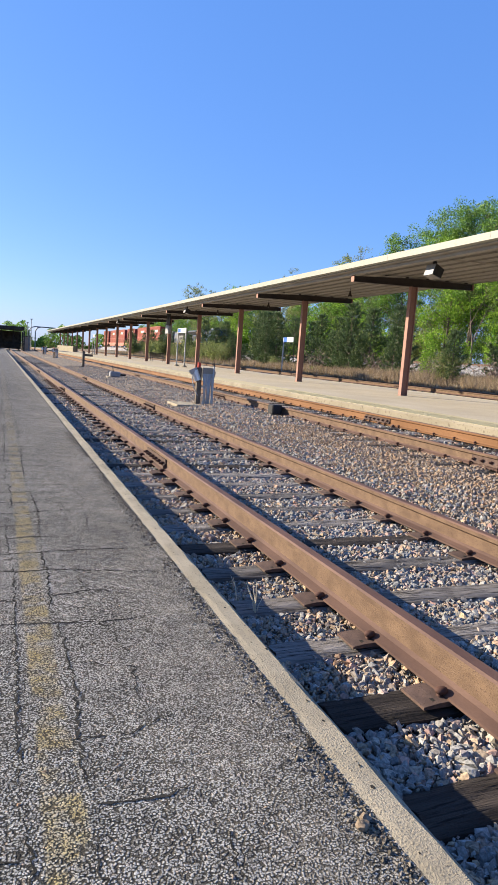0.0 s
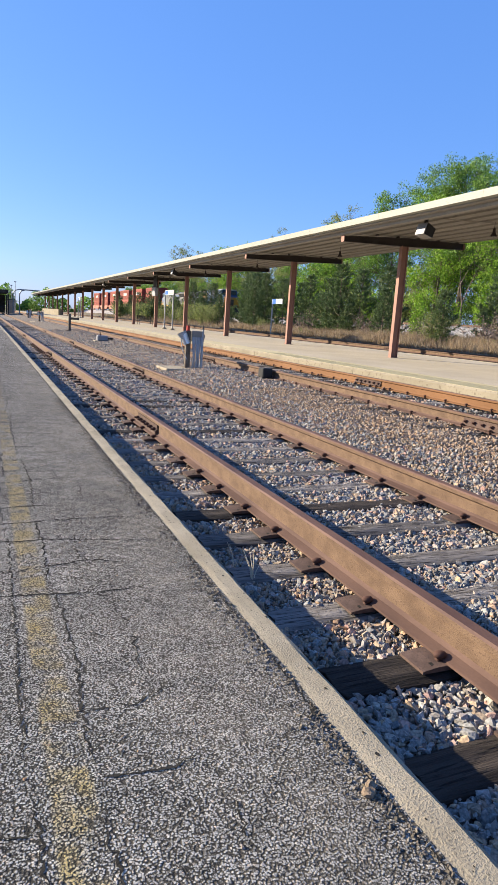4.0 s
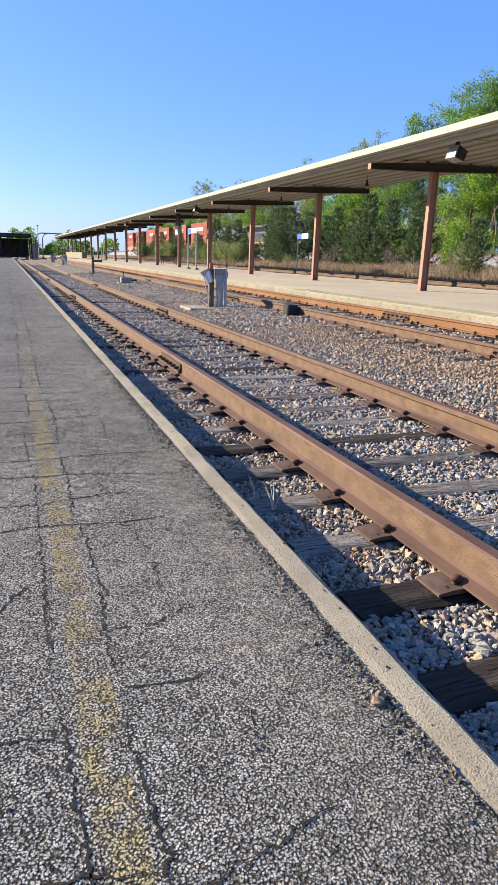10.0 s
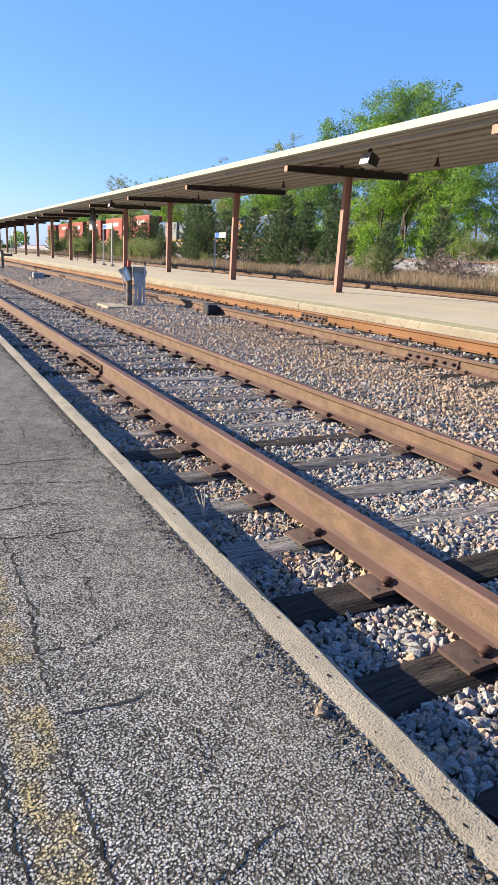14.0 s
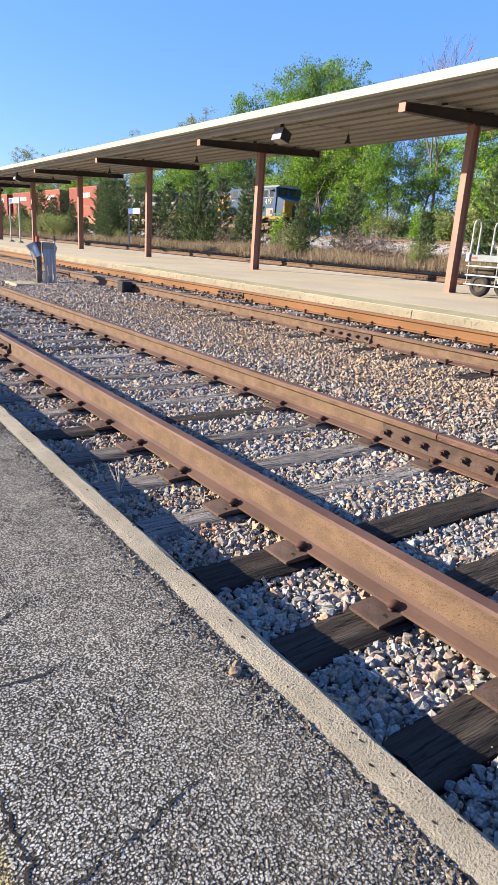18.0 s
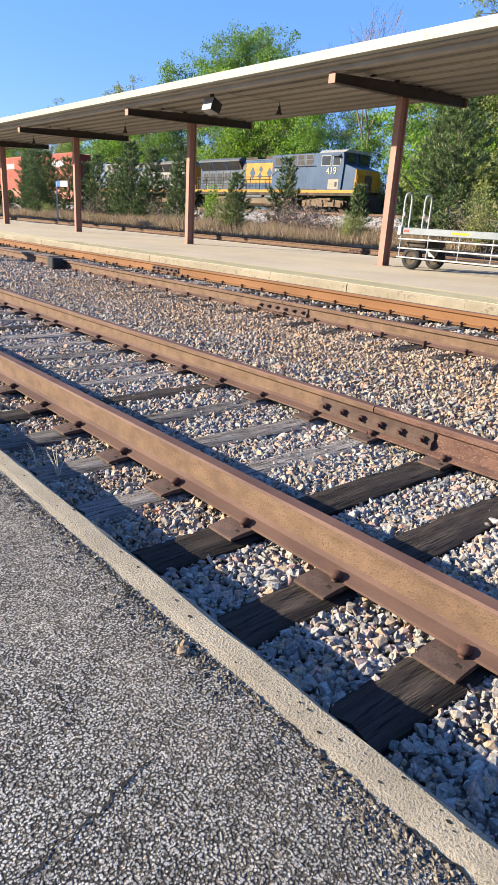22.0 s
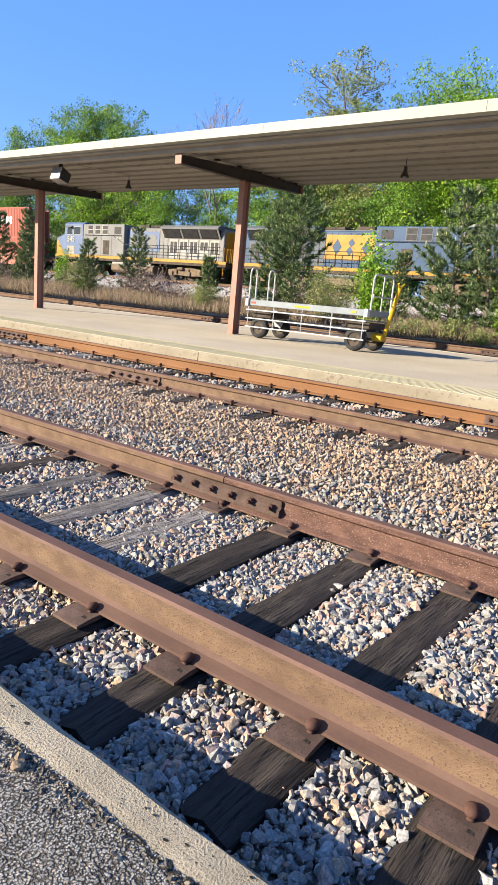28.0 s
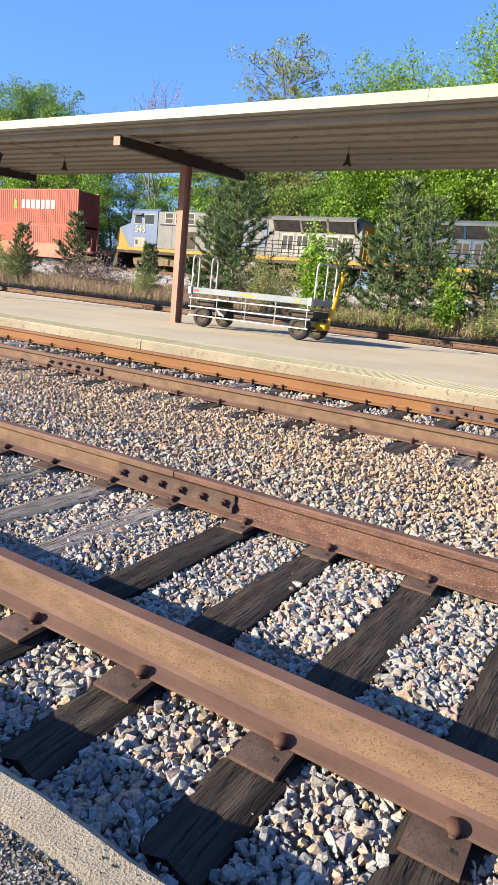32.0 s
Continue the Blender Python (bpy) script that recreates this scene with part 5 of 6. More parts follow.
BUSHES = [(24.0, 16.2, 0, 1.08), (24.5, 14.3, 1, 1.35), (24.2, 13.9, 1, 1.08), (24.0, 8.1, 1, 1.05), (24.8, 6.0, 0, 0.8), (23.5, 12.3, 2, 0.87), (23.3, 11.4, 2, 0.76), (23.4, 10.0, 2, 0.98), (23.2, 8.8, 2, 0.76), (25.0, 24.6, 0, 0.6), (26.0, 36.1, 0, 0.97), (27.0, 39.5, 1, 1.07), (26.5, 31.7, 2, 0.75), (23.4, 6.4, 2, 1.09), (23.6, 4.5, 0, 0.98), (24.8, 17.6, 3, 1.3), (25.5, 27.3, 3, 1.19), (26.0, 29.2, 3, 1.4), (27.0, 32.2, 3, 1.29), (26.4, 37.8, 3, 1.29), (26.4, 45.1, 3, 1.29), (25.6, 53.9, 3, 1.4)]
FAR_TREES = [(-14, 215, 2, 0.8), (-8, 222, 3, 0.7), (-20, 210, 4, 0.9), (2, 240, 2, 0.6), (9, 250, 4, 0.6), (16, 250, 2, 0.6)]

# ---- plants ----
def cards(centres, size, r, tri=False, long=1.0, flat=0.0):
    """Small leaf faces at the given centres, turned by chance; long stretches them."""
    n = len(centres)
    a = r.normal(size=(n, 3))
    a[:, 2] *= 1 - flat
    a /= np.linalg.norm(a, axis=1, keepdims=True)
    b = np.cross(a, r.normal(size=(n, 3)))
    b /= np.linalg.norm(b, axis=1, keepdims=True)
    s = (np.asarray(size) * r.uniform(0.6, 1.3, n))[:, None]
    c = np.asarray(centres)
    if tri:
        v = np.stack([c - a * s * long, c + b * s * 0.85, c + a * s * long], 1)
        return v.reshape(-1, 3), np.arange(3 * n).reshape(-1, 3)
    v = np.stack([c - a * s * long, c + b * s * 0.5, c + a * s * long, c - b * s * 0.5], 1)
    return v.reshape(-1, 3), np.arange(4 * n).reshape(-1, 4)


def limb_mesh(name, segs, mat, parent):
    bm = bmesh.new()
    for p, q, ra, rb in segs:
        add_tube(bm, p, q, ra, rb, 6 if ra > 0.03 else 3, caps=False)
    return part(name, bm, mat, parent)


def broad_tree(h, spread, seed, leaf, leaves=12000, size=0.15, bare=0.0, low=0.10, clump=(0.13, 0.25), limbs=30):
    """Leafy tree: tapered trunk, limbs, close clumps of leaves at the limb ends with dark gaps between."""
    r, rr = np.random.default_rng(seed), random.Random(seed)
    t = empty("tree", None, "leafy spring-green tree with a loose uneven crown in the wood edge", "tree", "trees behind the railway")
    segs, tips = [], []
    p, d = Vector((0, 0, 0)), Vector((rr.uniform(-0.08, 0.08), rr.uniform(-0.08, 0.08), 1))
    trunk = [p.copy()]
    for k in range(7):
        q = p + d * h * 0.125
        segs.append((p.copy(), q.copy(), 0.015 * h * (1 - k / 8), 0.015 * h * (1 - (k + 1) / 8)))
        p = q
        trunk.append(p.copy())
        d += Vector((rr.uniform(-0.15, 0.15), rr.uniform(-0.15, 0.15), 0))
    for k in range(limbs):
        f = low + (1 - low) * (k + rr.random()) / limbs
        i = min(int(f * 7), 6)
        s = trunk[i].lerp(trunk[i + 1], f * 7 - i) if f < 1 else trunk[-1]
        a = rr.uniform(0, 6.283)
        ln = spread * (1.05 - 0.62 * abs(f - 0.45) * 1.5) * rr.uniform(0.55, 1.15)
        q = s + Vector((math.cos(a), math.sin(a), rr.uniform(0.15, 0.75))) * ln
        segs.append((s, q, 0.004 * h * (1.1 - f), 0.0014 * h))
        for j in range(6):
            e = s.lerp(q, rr.uniform(0.35, 1.08)) + Vector((rr.gauss(0, 1), rr.gauss(0, 1), rr.gauss(0.3, 0.7))) * spread * 0.17
            segs.append((s.lerp(q, 0.5), e, 0.0014 * h, 0.0006 * h))
            tips.append(e)
    limb_mesh("trunk", segs, M["bark"], t)
    if bare < 1:
        tips = [x for x in tips if rr.random() > bare]
        per = leaves // len(tips)
        c = []
        for x in tips:
            v = r.normal(size=(per, 3))
            v /= np.linalg.norm(v, axis=1, keepdims=True)
            v *= r.uniform(0.1, 1.15, (per, 1)) ** 0.6
            v[:, 2] = v[:, 2] * 0.7 - 0.2 * (v[:, 0] ** 2 + v[:, 1] ** 2)
            c.append(np.array(x) + v * spread * rr.uniform(*clump))
        v, f = cards(np.concatenate(c), size, r, True, 0.8)
        o = new("crown", raw_mesh("crown", v, f, leaf))
        o.parent = t
    return t


def bare_tree(h, seed):
    rr = random.Random(seed)
    t = empty("bare_tree", None, "bare grey tree with fine branching twigs", "tree", "bare trees")
    segs = []

    def grow(p, d, ln, rad, depth):
        q = p + d * ln
        segs.append((p, q, rad, max(rad * 0.65, 0.007)))
        if depth:
            for k in range(rr.choice((2, 2, 3))):
                n = (d + Vector((rr.gauss(0, 0.38), rr.gauss(0, 0.38), rr.gauss(0.1, 0.2)))).normalized()
                grow(q, n, ln * rr.uniform(0.62, 0.85), rad * 0.6, depth - 1)

    grow(Vector((0, 0, 0)), Vector((0, 0, 1)), h * 0.27, h * 0.010, 7)
    limb_mesh("trunk", segs, M["twig"], t)
    return t


def pine(h, seed):
    """Young pine: straight stem, spaced whorls of upswept branches, each twig a brush of needles, pale candles at the tips."""
    r, rr = np.random.default_rng(seed), random.Random(seed)
    t = empty("pine_tree", None, "young dark green pine with tufted needles beside the railway", "pine tree", "pines by the tracks")
    up = Vector((0, 0, 1))
    lean = Vector((rr.uniform(-0.03, 0.03), rr.uniform(-0.03, 0.03), 1))
    segs, brush, cand = [(Vector((0, 0, -0.1)), lean * h, 0.013 * h, 0.004 * h)], [], [(lean * h, up, 0.20)]
    z = 0.10 * h
    while z < h * 0.97:
        f = z / h
        root = lean * z
        reach = (0.33 * h * (1 - f) ** 0.85 + 0.045 * h) * rr.uniform(0.72, 1.12)
        n = rr.randint(4, 6)
        a0 = rr.uniform(0, 6.28)
        for k in range(n):
            a = a0 + 6.283 * k / n + rr.uniform(-0.35, 0.35)
            ln = reach * rr.uniform(0.55, 1.12)
            d = Vector((math.cos(a), math.sin(a), 0.10 + 0.75 * f))
            mid = root + d * ln * 0.55
            tip = mid + (d + up * 0.5) * ln * 0.45
            segs += [(root, mid, 0.004 * h * (1 - f) + 0.006, 0.007), (mid, tip, 0.007, 0.004)]
            brush.append((mid, tip))
            cand.append((tip, (d * 0.35 + up).normalized(), rr.uniform(0.10, 0.20)))
            side = Vector((-d.y, d.x, 0))
            for j in range(max(3, int(ln / 0.125))):
                g = rr.uniform(0.25, 0.98)
                at = root.lerp(mid, g / 0.55) if g < 0.55 else mid.lerp(tip, (g - 0.55) / 0.45)
                w = d * 0.7 + side * rr.choice((-1, 1)) * rr.uniform(0.4, 1.0) + up * rr.uniform(0.1, 0.6)
                e = at + w.normalized() * rr.uniform(0.16, 0.34) * (0.55 + 0.1 * h)
                segs.append((at, e, 0.005, 0.003))
                brush.append((at, e))
                if rr.random() < 0.3:
                    cand.append((e, (w * 0.3 + up).normalized(), rr.uniform(0.07, 0.14)))
        z += rr.uniform(0.22, 0.36) * (0.6 + 0.07 * h)
    brush.append((lean * h * 0.93, lean * h))
    limb_mesh("trunk", segs, M["bark"], t)
    per = 32
    a, b = np.repeat(np.array([p for p, q in brush]), per, 0), np.repeat(np.array([q for p, q in brush]), per, 0)
    g = r.uniform(0.15, 1.0, (len(a), 1))
    c = a + (b - a) * g
    d = (b - a) / np.linalg.norm(b - a, axis=1, keepdims=True)
    w = d * 0.75 + r.normal(size=c.shape) * 0.50 + [0, 0, 0.12]
    w /= np.linalg.norm(w, axis=1, keepdims=True)
    s = np.cross(w, r.normal(size=c.shape))
    s /= np.linalg.norm(s, axis=1, keepdims=True)
    ln = (0.13 + 0.012 * h) * r.uniform(0.7, 1.25, (len(c), 1))
    v = np.stack([c - s * 0.014, c + s * 0.014, c + w * ln], 1).reshape(-1, 3)
    o = new("needles", raw_mesh("needles", v, np.arange(len(v)).reshape(-1, 3), M["needle"]))
    o.parent = t
    tagged(limb_mesh("new_growth", [(p, p + w * k, 0.014, 0.004) for p, w, k in cand], M["candle"], t), "pale new shoots", kind="stuff")
    return t


def bush(h, w, seed, leaf, n=2600, size=0.06, stems=26):
    r, rr = np.random.default_rng(seed), random.Random(seed)
    t = empty("bush", None, "dense roadside bush with thin stems", "bush", "bushes by the tracks")
    segs, c = [], []
    for k in range(stems):
        a = rr.uniform(0, 6.28)
        q = Vector((math.cos(a) * w * rr.uniform(0.2, 1), math.sin(a) * w * rr.uniform(0.2, 1), h * rr.uniform(0.45, 1)))
        segs.append(((rr.uniform(-0.1, 0.1), rr.uniform(-0.1, 0.1), 0), q, 0.012, 0.003))
        c.append(np.array(q) * r.uniform(0.35, 1.05, (n // stems, 1)) + r.normal(size=(n // stems, 3)) * 0.11 * (h * 0.5 + 0.3))
    limb_mesh("stem", segs, M["twig"], t)
    v, f = cards(np.concatenate(c), size * 1.15, r, True, 0.8)
    v[:, 2] = np.maximum(v[:, 2], 0.01)
    o = new("leaves", raw_mesh("leaves", v, f, leaf))
    o.parent = t
    return t


def plant_at(proto, x, y, s=1.0, turn=None, sink=0.05):
    m = Matrix.Translation((x, y, ground_z(x, y) - sink)) @ pose(0, 0, 0, 0, 0, rg.uniform(0, 360) if turn is None else turn)
    o = copy_thing(proto, m)
    o.scale = (s, s, s * rg.uniform(0.95, 1.08))
    return o


rg = random.Random(21)
tall = [broad_tree(14, 3.5, 11, M["leaf_mid"], 26000, 0.095, 0.0, 0.3, (0.13, 0.25), 44), broad_tree(14, 3.8, 12, M["leaf_mid"], 22000, 0.10, 0.1, 0.3, (0.12, 0.24), 40), broad_tree(13, 3.0, 13, M["leaf_olive"], 12000, 0.08, 0.2, 0.3, (0.10, 0.20), 36), broad_tree(13, 4.1, 14, M["leaf_bright"], 34000, 0.088, 0.0, 0.25, (0.15, 0.29), 44)]
trees = [broad_tree(14, 4.4, 1, M["leaf_bright"], 13000, 0.15), broad_tree(13, 4.8, 2, M["leaf_bright"], 13000, 0.155), broad_tree(14, 4.2, 3, M["leaf_mid"], 12500, 0.15), broad_tree(12, 4.0, 4, M["leaf_olive"], 8500, 0.12, 0.25), broad_tree(14, 4.5, 5, M["leaf_mid"], 11500, 0.15, 0.15)]
bares = [bare_tree(13, 7), bare_tree(12, 8)]
pines = [pine(4.6, 1), pine(3.4, 2), pine(6.2, 3), pine(2.2, 4)]
bushes = [bush(2.4, 1.5, 1, M["leaf_olive"], 6500, 0.042, 70), bush(2.7, 0.5, 2, M["leaf_bright"], 1900, 0.075, 16), bush(0.9, 1.0, 3, M["leaf_olive"], 1500, 0.05), bush(1.6, 1.3, 4, M["twig"], 900, 0.05, 50), bush(3.6, 2.2, 5, M["leaf_bright"], 5200, 0.14, 40), bush(3.2, 2.0, 6, M["leaf_olive"], 4600, 0.12, 40)]
protos = tall + trees + bares + pines + bushes

# wood behind the main line, in three uneven rows
y = -10.0
while y < 230:
    for row, x0 in enumerate((45.5, 51.5)):
        s = rg.uniform(0.72, 1.05) + 0.10 * row - (0.06 if y > 40 else 0.0)
        if rg.random() < 0.16:
            plant_at(rg.choice(bares), x0 + rg.uniform(-2, 2), y + rg.uniform(-2, 2), s)
        else:
            plant_at(trees[rg.choice((0, 0, 1, 2, 2, 3, 3, 4))], x0 + rg.uniform(-2, 2), y + rg.uniform(-2.0, 2.0), s)
    y += rg.uniform(3.7, 5.0) if y < 90 else 8.0
# undergrowth along the wood edge
y = -8.0
while y < 160:
    plant_at(bushes[rg.choice((0, 1, 1, 2, 4, 4, 5))], 42.8 + rg.uniform(-0.8, 1.2), y, rg.uniform(0.9, 1.6))
    y += rg.uniform(2.0, 3.2) if y < 90 else 7.0
# tall crowns that stand over the roof
for x, y, k, s in TALL:
    plant_at(tall[k] if k >= 0 else bares[-k - 1], x, y, s)
for x, y, k, s in PINES:
    plant_at(pines[k], x, y, s)
for k in range(16):
    plant_at(pines[(0, 1, 0, 2)[k % 4]], 25.5 + rg.uniform(-1, 2), 78 + k * 4.4 + rg.uniform(-1, 1), rg.uniform(0.75, 1.0))
    plant_at(bushes[(0, 5, 0)[k % 3]], 25 + rg.uniform(-1, 3), 79 + k * 4.4, rg.uniform(0.8, 1.1))
for x, y, k, s in BUSHES:
    plant_at(bushes[k], x, y, s)
for x, y, k, s in FAR_TREES:
    plant_at(trees[k], x, y, s)
# scrub between the tracks
for k in range(60):
    y = rg.uniform(-8, 130)
    plant_at(rg.choice(bushes[:1] + bushes[3:4] + bushes[3:4] + bushes[2:3]), rg.uniform(24, 33.5), y, rg.uniform(0.35, 0.75))
for k in range(16):
    plant_at(rg.choice(pines), rg.uniform(24.5, 33), rg.uniform(45, 140), rg.uniform(0.6, 1.0))
for o in protos:
    for c in [o, *o.children_recursive]:
        bpy.data.objects.remove(c)

# dry grass between the back track and the embankment
r = np.random.default_rng(4)


def grass(name, n, x0, x1, y0, y1, h, seed):
    r = np.random.default_rng(seed)
    x, y = r.uniform(x0, x1, n), r.uniform(y0, y1, n)
    keep = np.array([noise.noise((a * 0.35, b * 0.3, 9)) > -0.28 for a, b in zip(x, y)])
    x, y = x[keep], y[keep]
    z = np.array([ground_z(a, b) for a, b in zip(x, y)])
    n = len(x)
    hh = h * r.uniform(0.4, 1.2, n) * np.array([0.75 + 0.5 * noise.noise((a * 0.6, b * 0.5, 2)) for a, b in zip(x, y)])
    a = r.uniform(0, 6.28, n)
    lean = r.normal(size=(n, 2)) * 0.28
    w = 0.018
    base = np.stack([x, y, z - 0.02], 1)
    side = np.stack([np.cos(a) * w, np.sin(a) * w, 0 * a], 1)
    tip = base + np.stack([lean[:, 0] * hh, lean[:, 1] * hh, hh], 1)
    v = np.stack([base - side, base + side, tip], 1).reshape(-1, 3)
    o = new(name, raw_mesh(name, v, np.arange(len(v)).reshape(-1, 3), M["grass_dry"]))
    return tagged(o, "tall dry tan grass and weeds along the railway", "grass", kind="stuff")


grass("dry_grass", 95000, 22.9, 29.0, -2, 70, 0.95, 4)
grass("dry_grass", 24000, 29.0, 34.4, -2, 70, 0.75, 5)
grass("dry_grass", 14000, 22.5, 34, 70, 150, 1.1, 6)


# main line embankment stone
bank_x, bank_y = spaced((33.9, 41.4, 0.5)), spaced((-60, 0, 4), (0, 80, 1), (80, 320, 8))
tagged(sheet("embankment", bank_x, bank_y, lambda x, y: ground_z(x, y) + 0.05, M["gravel_far"]), "grey stone embankment under the main line", "embankment", kind="structure")


# woods on the skyline at the end of the line
rw = np.random.default_rng(15)
wx = rw.uniform(-60, 40, 9000)
top = 6.0 + 2.6 * np.sin(wx * 0.35) + 1.6 * np.sin(wx * 0.9 + 1) + np.where(wx < 8, 1.5, 0.0)
wc = np.stack([wx, rw.uniform(262, 275, 9000), top * rw.uniform(0, 1, 9000) ** 0.7 - 0.5], 1)
v, f = cards(wc, 0.75, rw, True, 0.8)
tagged(new("far_woods", raw_mesh("far_woods", v, f, M["leaf_mid"])), "hazy green woods beyond the end of the line", "woods", kind="stuff")

# ---- ties, plates, spikes ----
def tie_mesh(name, seed, mat):
    rt = random.Random(seed)
    bm = bmesh.new()
    nx, ny = 14, 4
    grid = []
    for i in range(nx + 1):
        x = -0.56 + 2.6 * i / nx
        row = []
        for j in range(ny + 1):
            y = -0.103 + 0.206 * j / ny
            edge = j in (0, ny)
            row.append(bm.verts.new((x + (rt.uniform(-0.02, 0.02) if i in (0, nx) else 0), y + rt.uniform(-0.008, 0.008), -0.004 + rt.uniform(-0.006, 0.004) - (0.012 if edge else 0))))
        grid.append(row)
    low = [[bm.verts.new((v.co.x, v.co.y * 1.02, -0.18)) for v in (row[0], row[-1])] for row in grid]
    for i in range(nx):
        for j in range(ny):
            bm.faces.new((grid[i][j], grid[i + 1][j], grid[i + 1][j + 1], grid[i][j + 1]))
        bm.faces.new((low[i][0], low[i + 1][0], grid[i + 1][0], grid[i][0]))
        bm.faces.new((grid[i][ny], grid[i + 1][ny], low[i + 1][1], low[i][1]))
    bm.faces.new([low[0][0], *grid[0], low[0][1]][::-1])
    bm.faces.new([low[nx][0], *grid[nx], low[nx][1]])
    # drying checks along the grain
    for k in range(80):
        x, y, ln, w = rt.uniform(-0.52, 1.95), rt.uniform(-0.088, 0.088), rt.uniform(0.015, 0.07), rt.uniform(0.0008, 0.0026)
        vs = []
        for px, py in ((x - ln, y), (x, y - w), (x + ln, y + rt.uniform(-0.004, 0.004)), (x, y + w)):
            fi, fj = min(max((px + 0.56) / 2.6 * nx, 0), nx - 0.001), min(max((py + 0.103) / 0.206 * ny, 0), ny - 0.001)
            i, j = int(fi), int(fj)
            a, c = fi - i, fj - j
            z = (grid[i][j].co.z * (1 - a) + grid[i + 1][j].co.z * a) * (1 - c) + (grid[i][j + 1].co.z * (1 - a) + grid[i + 1][j + 1].co.z * a) * c
            vs.append(bm.verts.new((px, py, z + 0.0022)))
        bm.faces.new(vs).material_index = 1
    return mesh_ob(name, bm, [mat, M["crack"]])


dark = [tie_mesh("tie", k, M["tie_dark"]) for k in range(3)]
grey = [tie_mesh("tie", k + 10, M["tie_grey"]) for k in range(3)]
bm = bmesh.new()
add_prism(bm, [(-0.155, 0.0), (0.155, 0.0), (0.155, 0.012), (0.08, 0.021), (-0.08, 0.021), (-0.155, 0.012)], "y", -0.077, 0.077)
plate0 = mesh_ob("tie_plate", bm, M["plate"])
bm = bmesh.new()
add_box(bm, -0.010, 0.010, -0.010, 0.010, -0.02, 0.03)
bmesh.ops.create_icosphere(bm, subdivisions=2, radius=0.026, matrix=Matrix.Translation((0.007, 0, 0.034)) @ Matrix.Diagonal((1.2, 0.9, 0.6, 1)))
spike0 = mesh_ob("spike", bm, M["spike"], True)
bm = bmesh.new()
add_box(bm, -0.010, 0.010, -0.010, 0.010, 0.0, 0.003)
hole0 = mesh_ob("spike_hole", bm, M["crack"])

rt = random.Random(8)
KNOWN = {1.485: 0, 1.997: 0, 2.54: 0, 3.075: 0, 3.61: 1}
ys = sorted(KNOWN)
while ys[0] > -3:
    ys.insert(0, ys[0] - 0.53)
while ys[-1] < 70:
    ys.append(ys[-1] + rt.uniform(0.50, 0.56))
for y in ys:
    pal = dark if KNOWN.get(y, 1 if y > 3.2 else 0) == 0 or (y > 4 and rt.random() < 0.15) else grey
    share("tie", rt.choice(pal), track_near, Matrix.Translation((0, y, rt.uniform(-0.006, 0.004))) @ pose(0, 0, 0, 0, 0, rt.uniform(-1.2, 1.2)))
    if y < 26:
        for k, xr in enumerate((0.0, GAUGE)):
            share("tie_plate", plate0, track_near, Matrix.Translation((xr - 0.035 if k == 0 else xr - 0.02, y, 0.002)))
            for dx, dy in ((-0.082, -0.03), (0.082, 0.035)) if y > 8 else ((-0.082, -0.03), (-0.082 - 0.0, 0.05), (0.082, 0.035)):
                if (dx, dy) == (-0.082, 0.05):
                    share("spike_hole", hole0, track_near, Matrix.Translation((xr - 0.125, y - 0.045, 0.0195)))
                    continue
                share("spike", spike0, track_near, Matrix.Translation((xr + dx, y + dy, 0.012)) @ pose(0, 0, 0, 0, 0, (0 if dx < 0 else 180) + rt.uniform(-15, 15)))
y = -4.0
mid_ys = []
while y < 60:
    mid_ys.append(y)
    share("tie", rt.choice(grey + dark + dark), track_mid, Matrix.Translation((R3 - 0.04, y, Z2 - 0.178 + rt.uniform(-0.012, 0.002))) @ pose(0, 0, 0, 0, -1.71, rt.uniform(-1.5, 1.5)))
    if y < 26:
        for xr in (R3, R3 + GAUGE):
            for dx in (-0.082, 0.082):
                share("spike", spike0, track_mid, Matrix.Translation((xr + dx, y + rt.uniform(-0.05, 0.05), Z2 - 0.175 + (0.045 if xr > R3 else 0))) @ pose(0, 0, 0, 0, 0, 0 if dx < 0 else 180))
        if rt.random() < 0.35:
            a = share("rail_anchor", plate0, track_mid, Matrix.Translation((R3 + GAUGE - 0.09, y + 0.16, Z2 - 0.13)) @ pose(0, 0, 0, 0, -50, 0) @ Matrix.Diagonal((0.25, 0.25, 1.5, 1)))
    y += rt.uniform(0.50, 0.57)
y = -4.0
while y < 60:
    share("tie", rt.choice(dark), track_back, Matrix.Translation((PB + 0.42, y, Z3 - 0.205)))
    y += 0.55
y = -4.0
while y < 90:
    share("tie", rt.choice(dark + grey), track_main, Matrix.Translation((XT - GAUGE / 2, y, ZT - 0.205)))
    y += 0.6
for o in dark + grey + [plate0, spike0, hole0]:
    bpy.data.objects.remove(o)

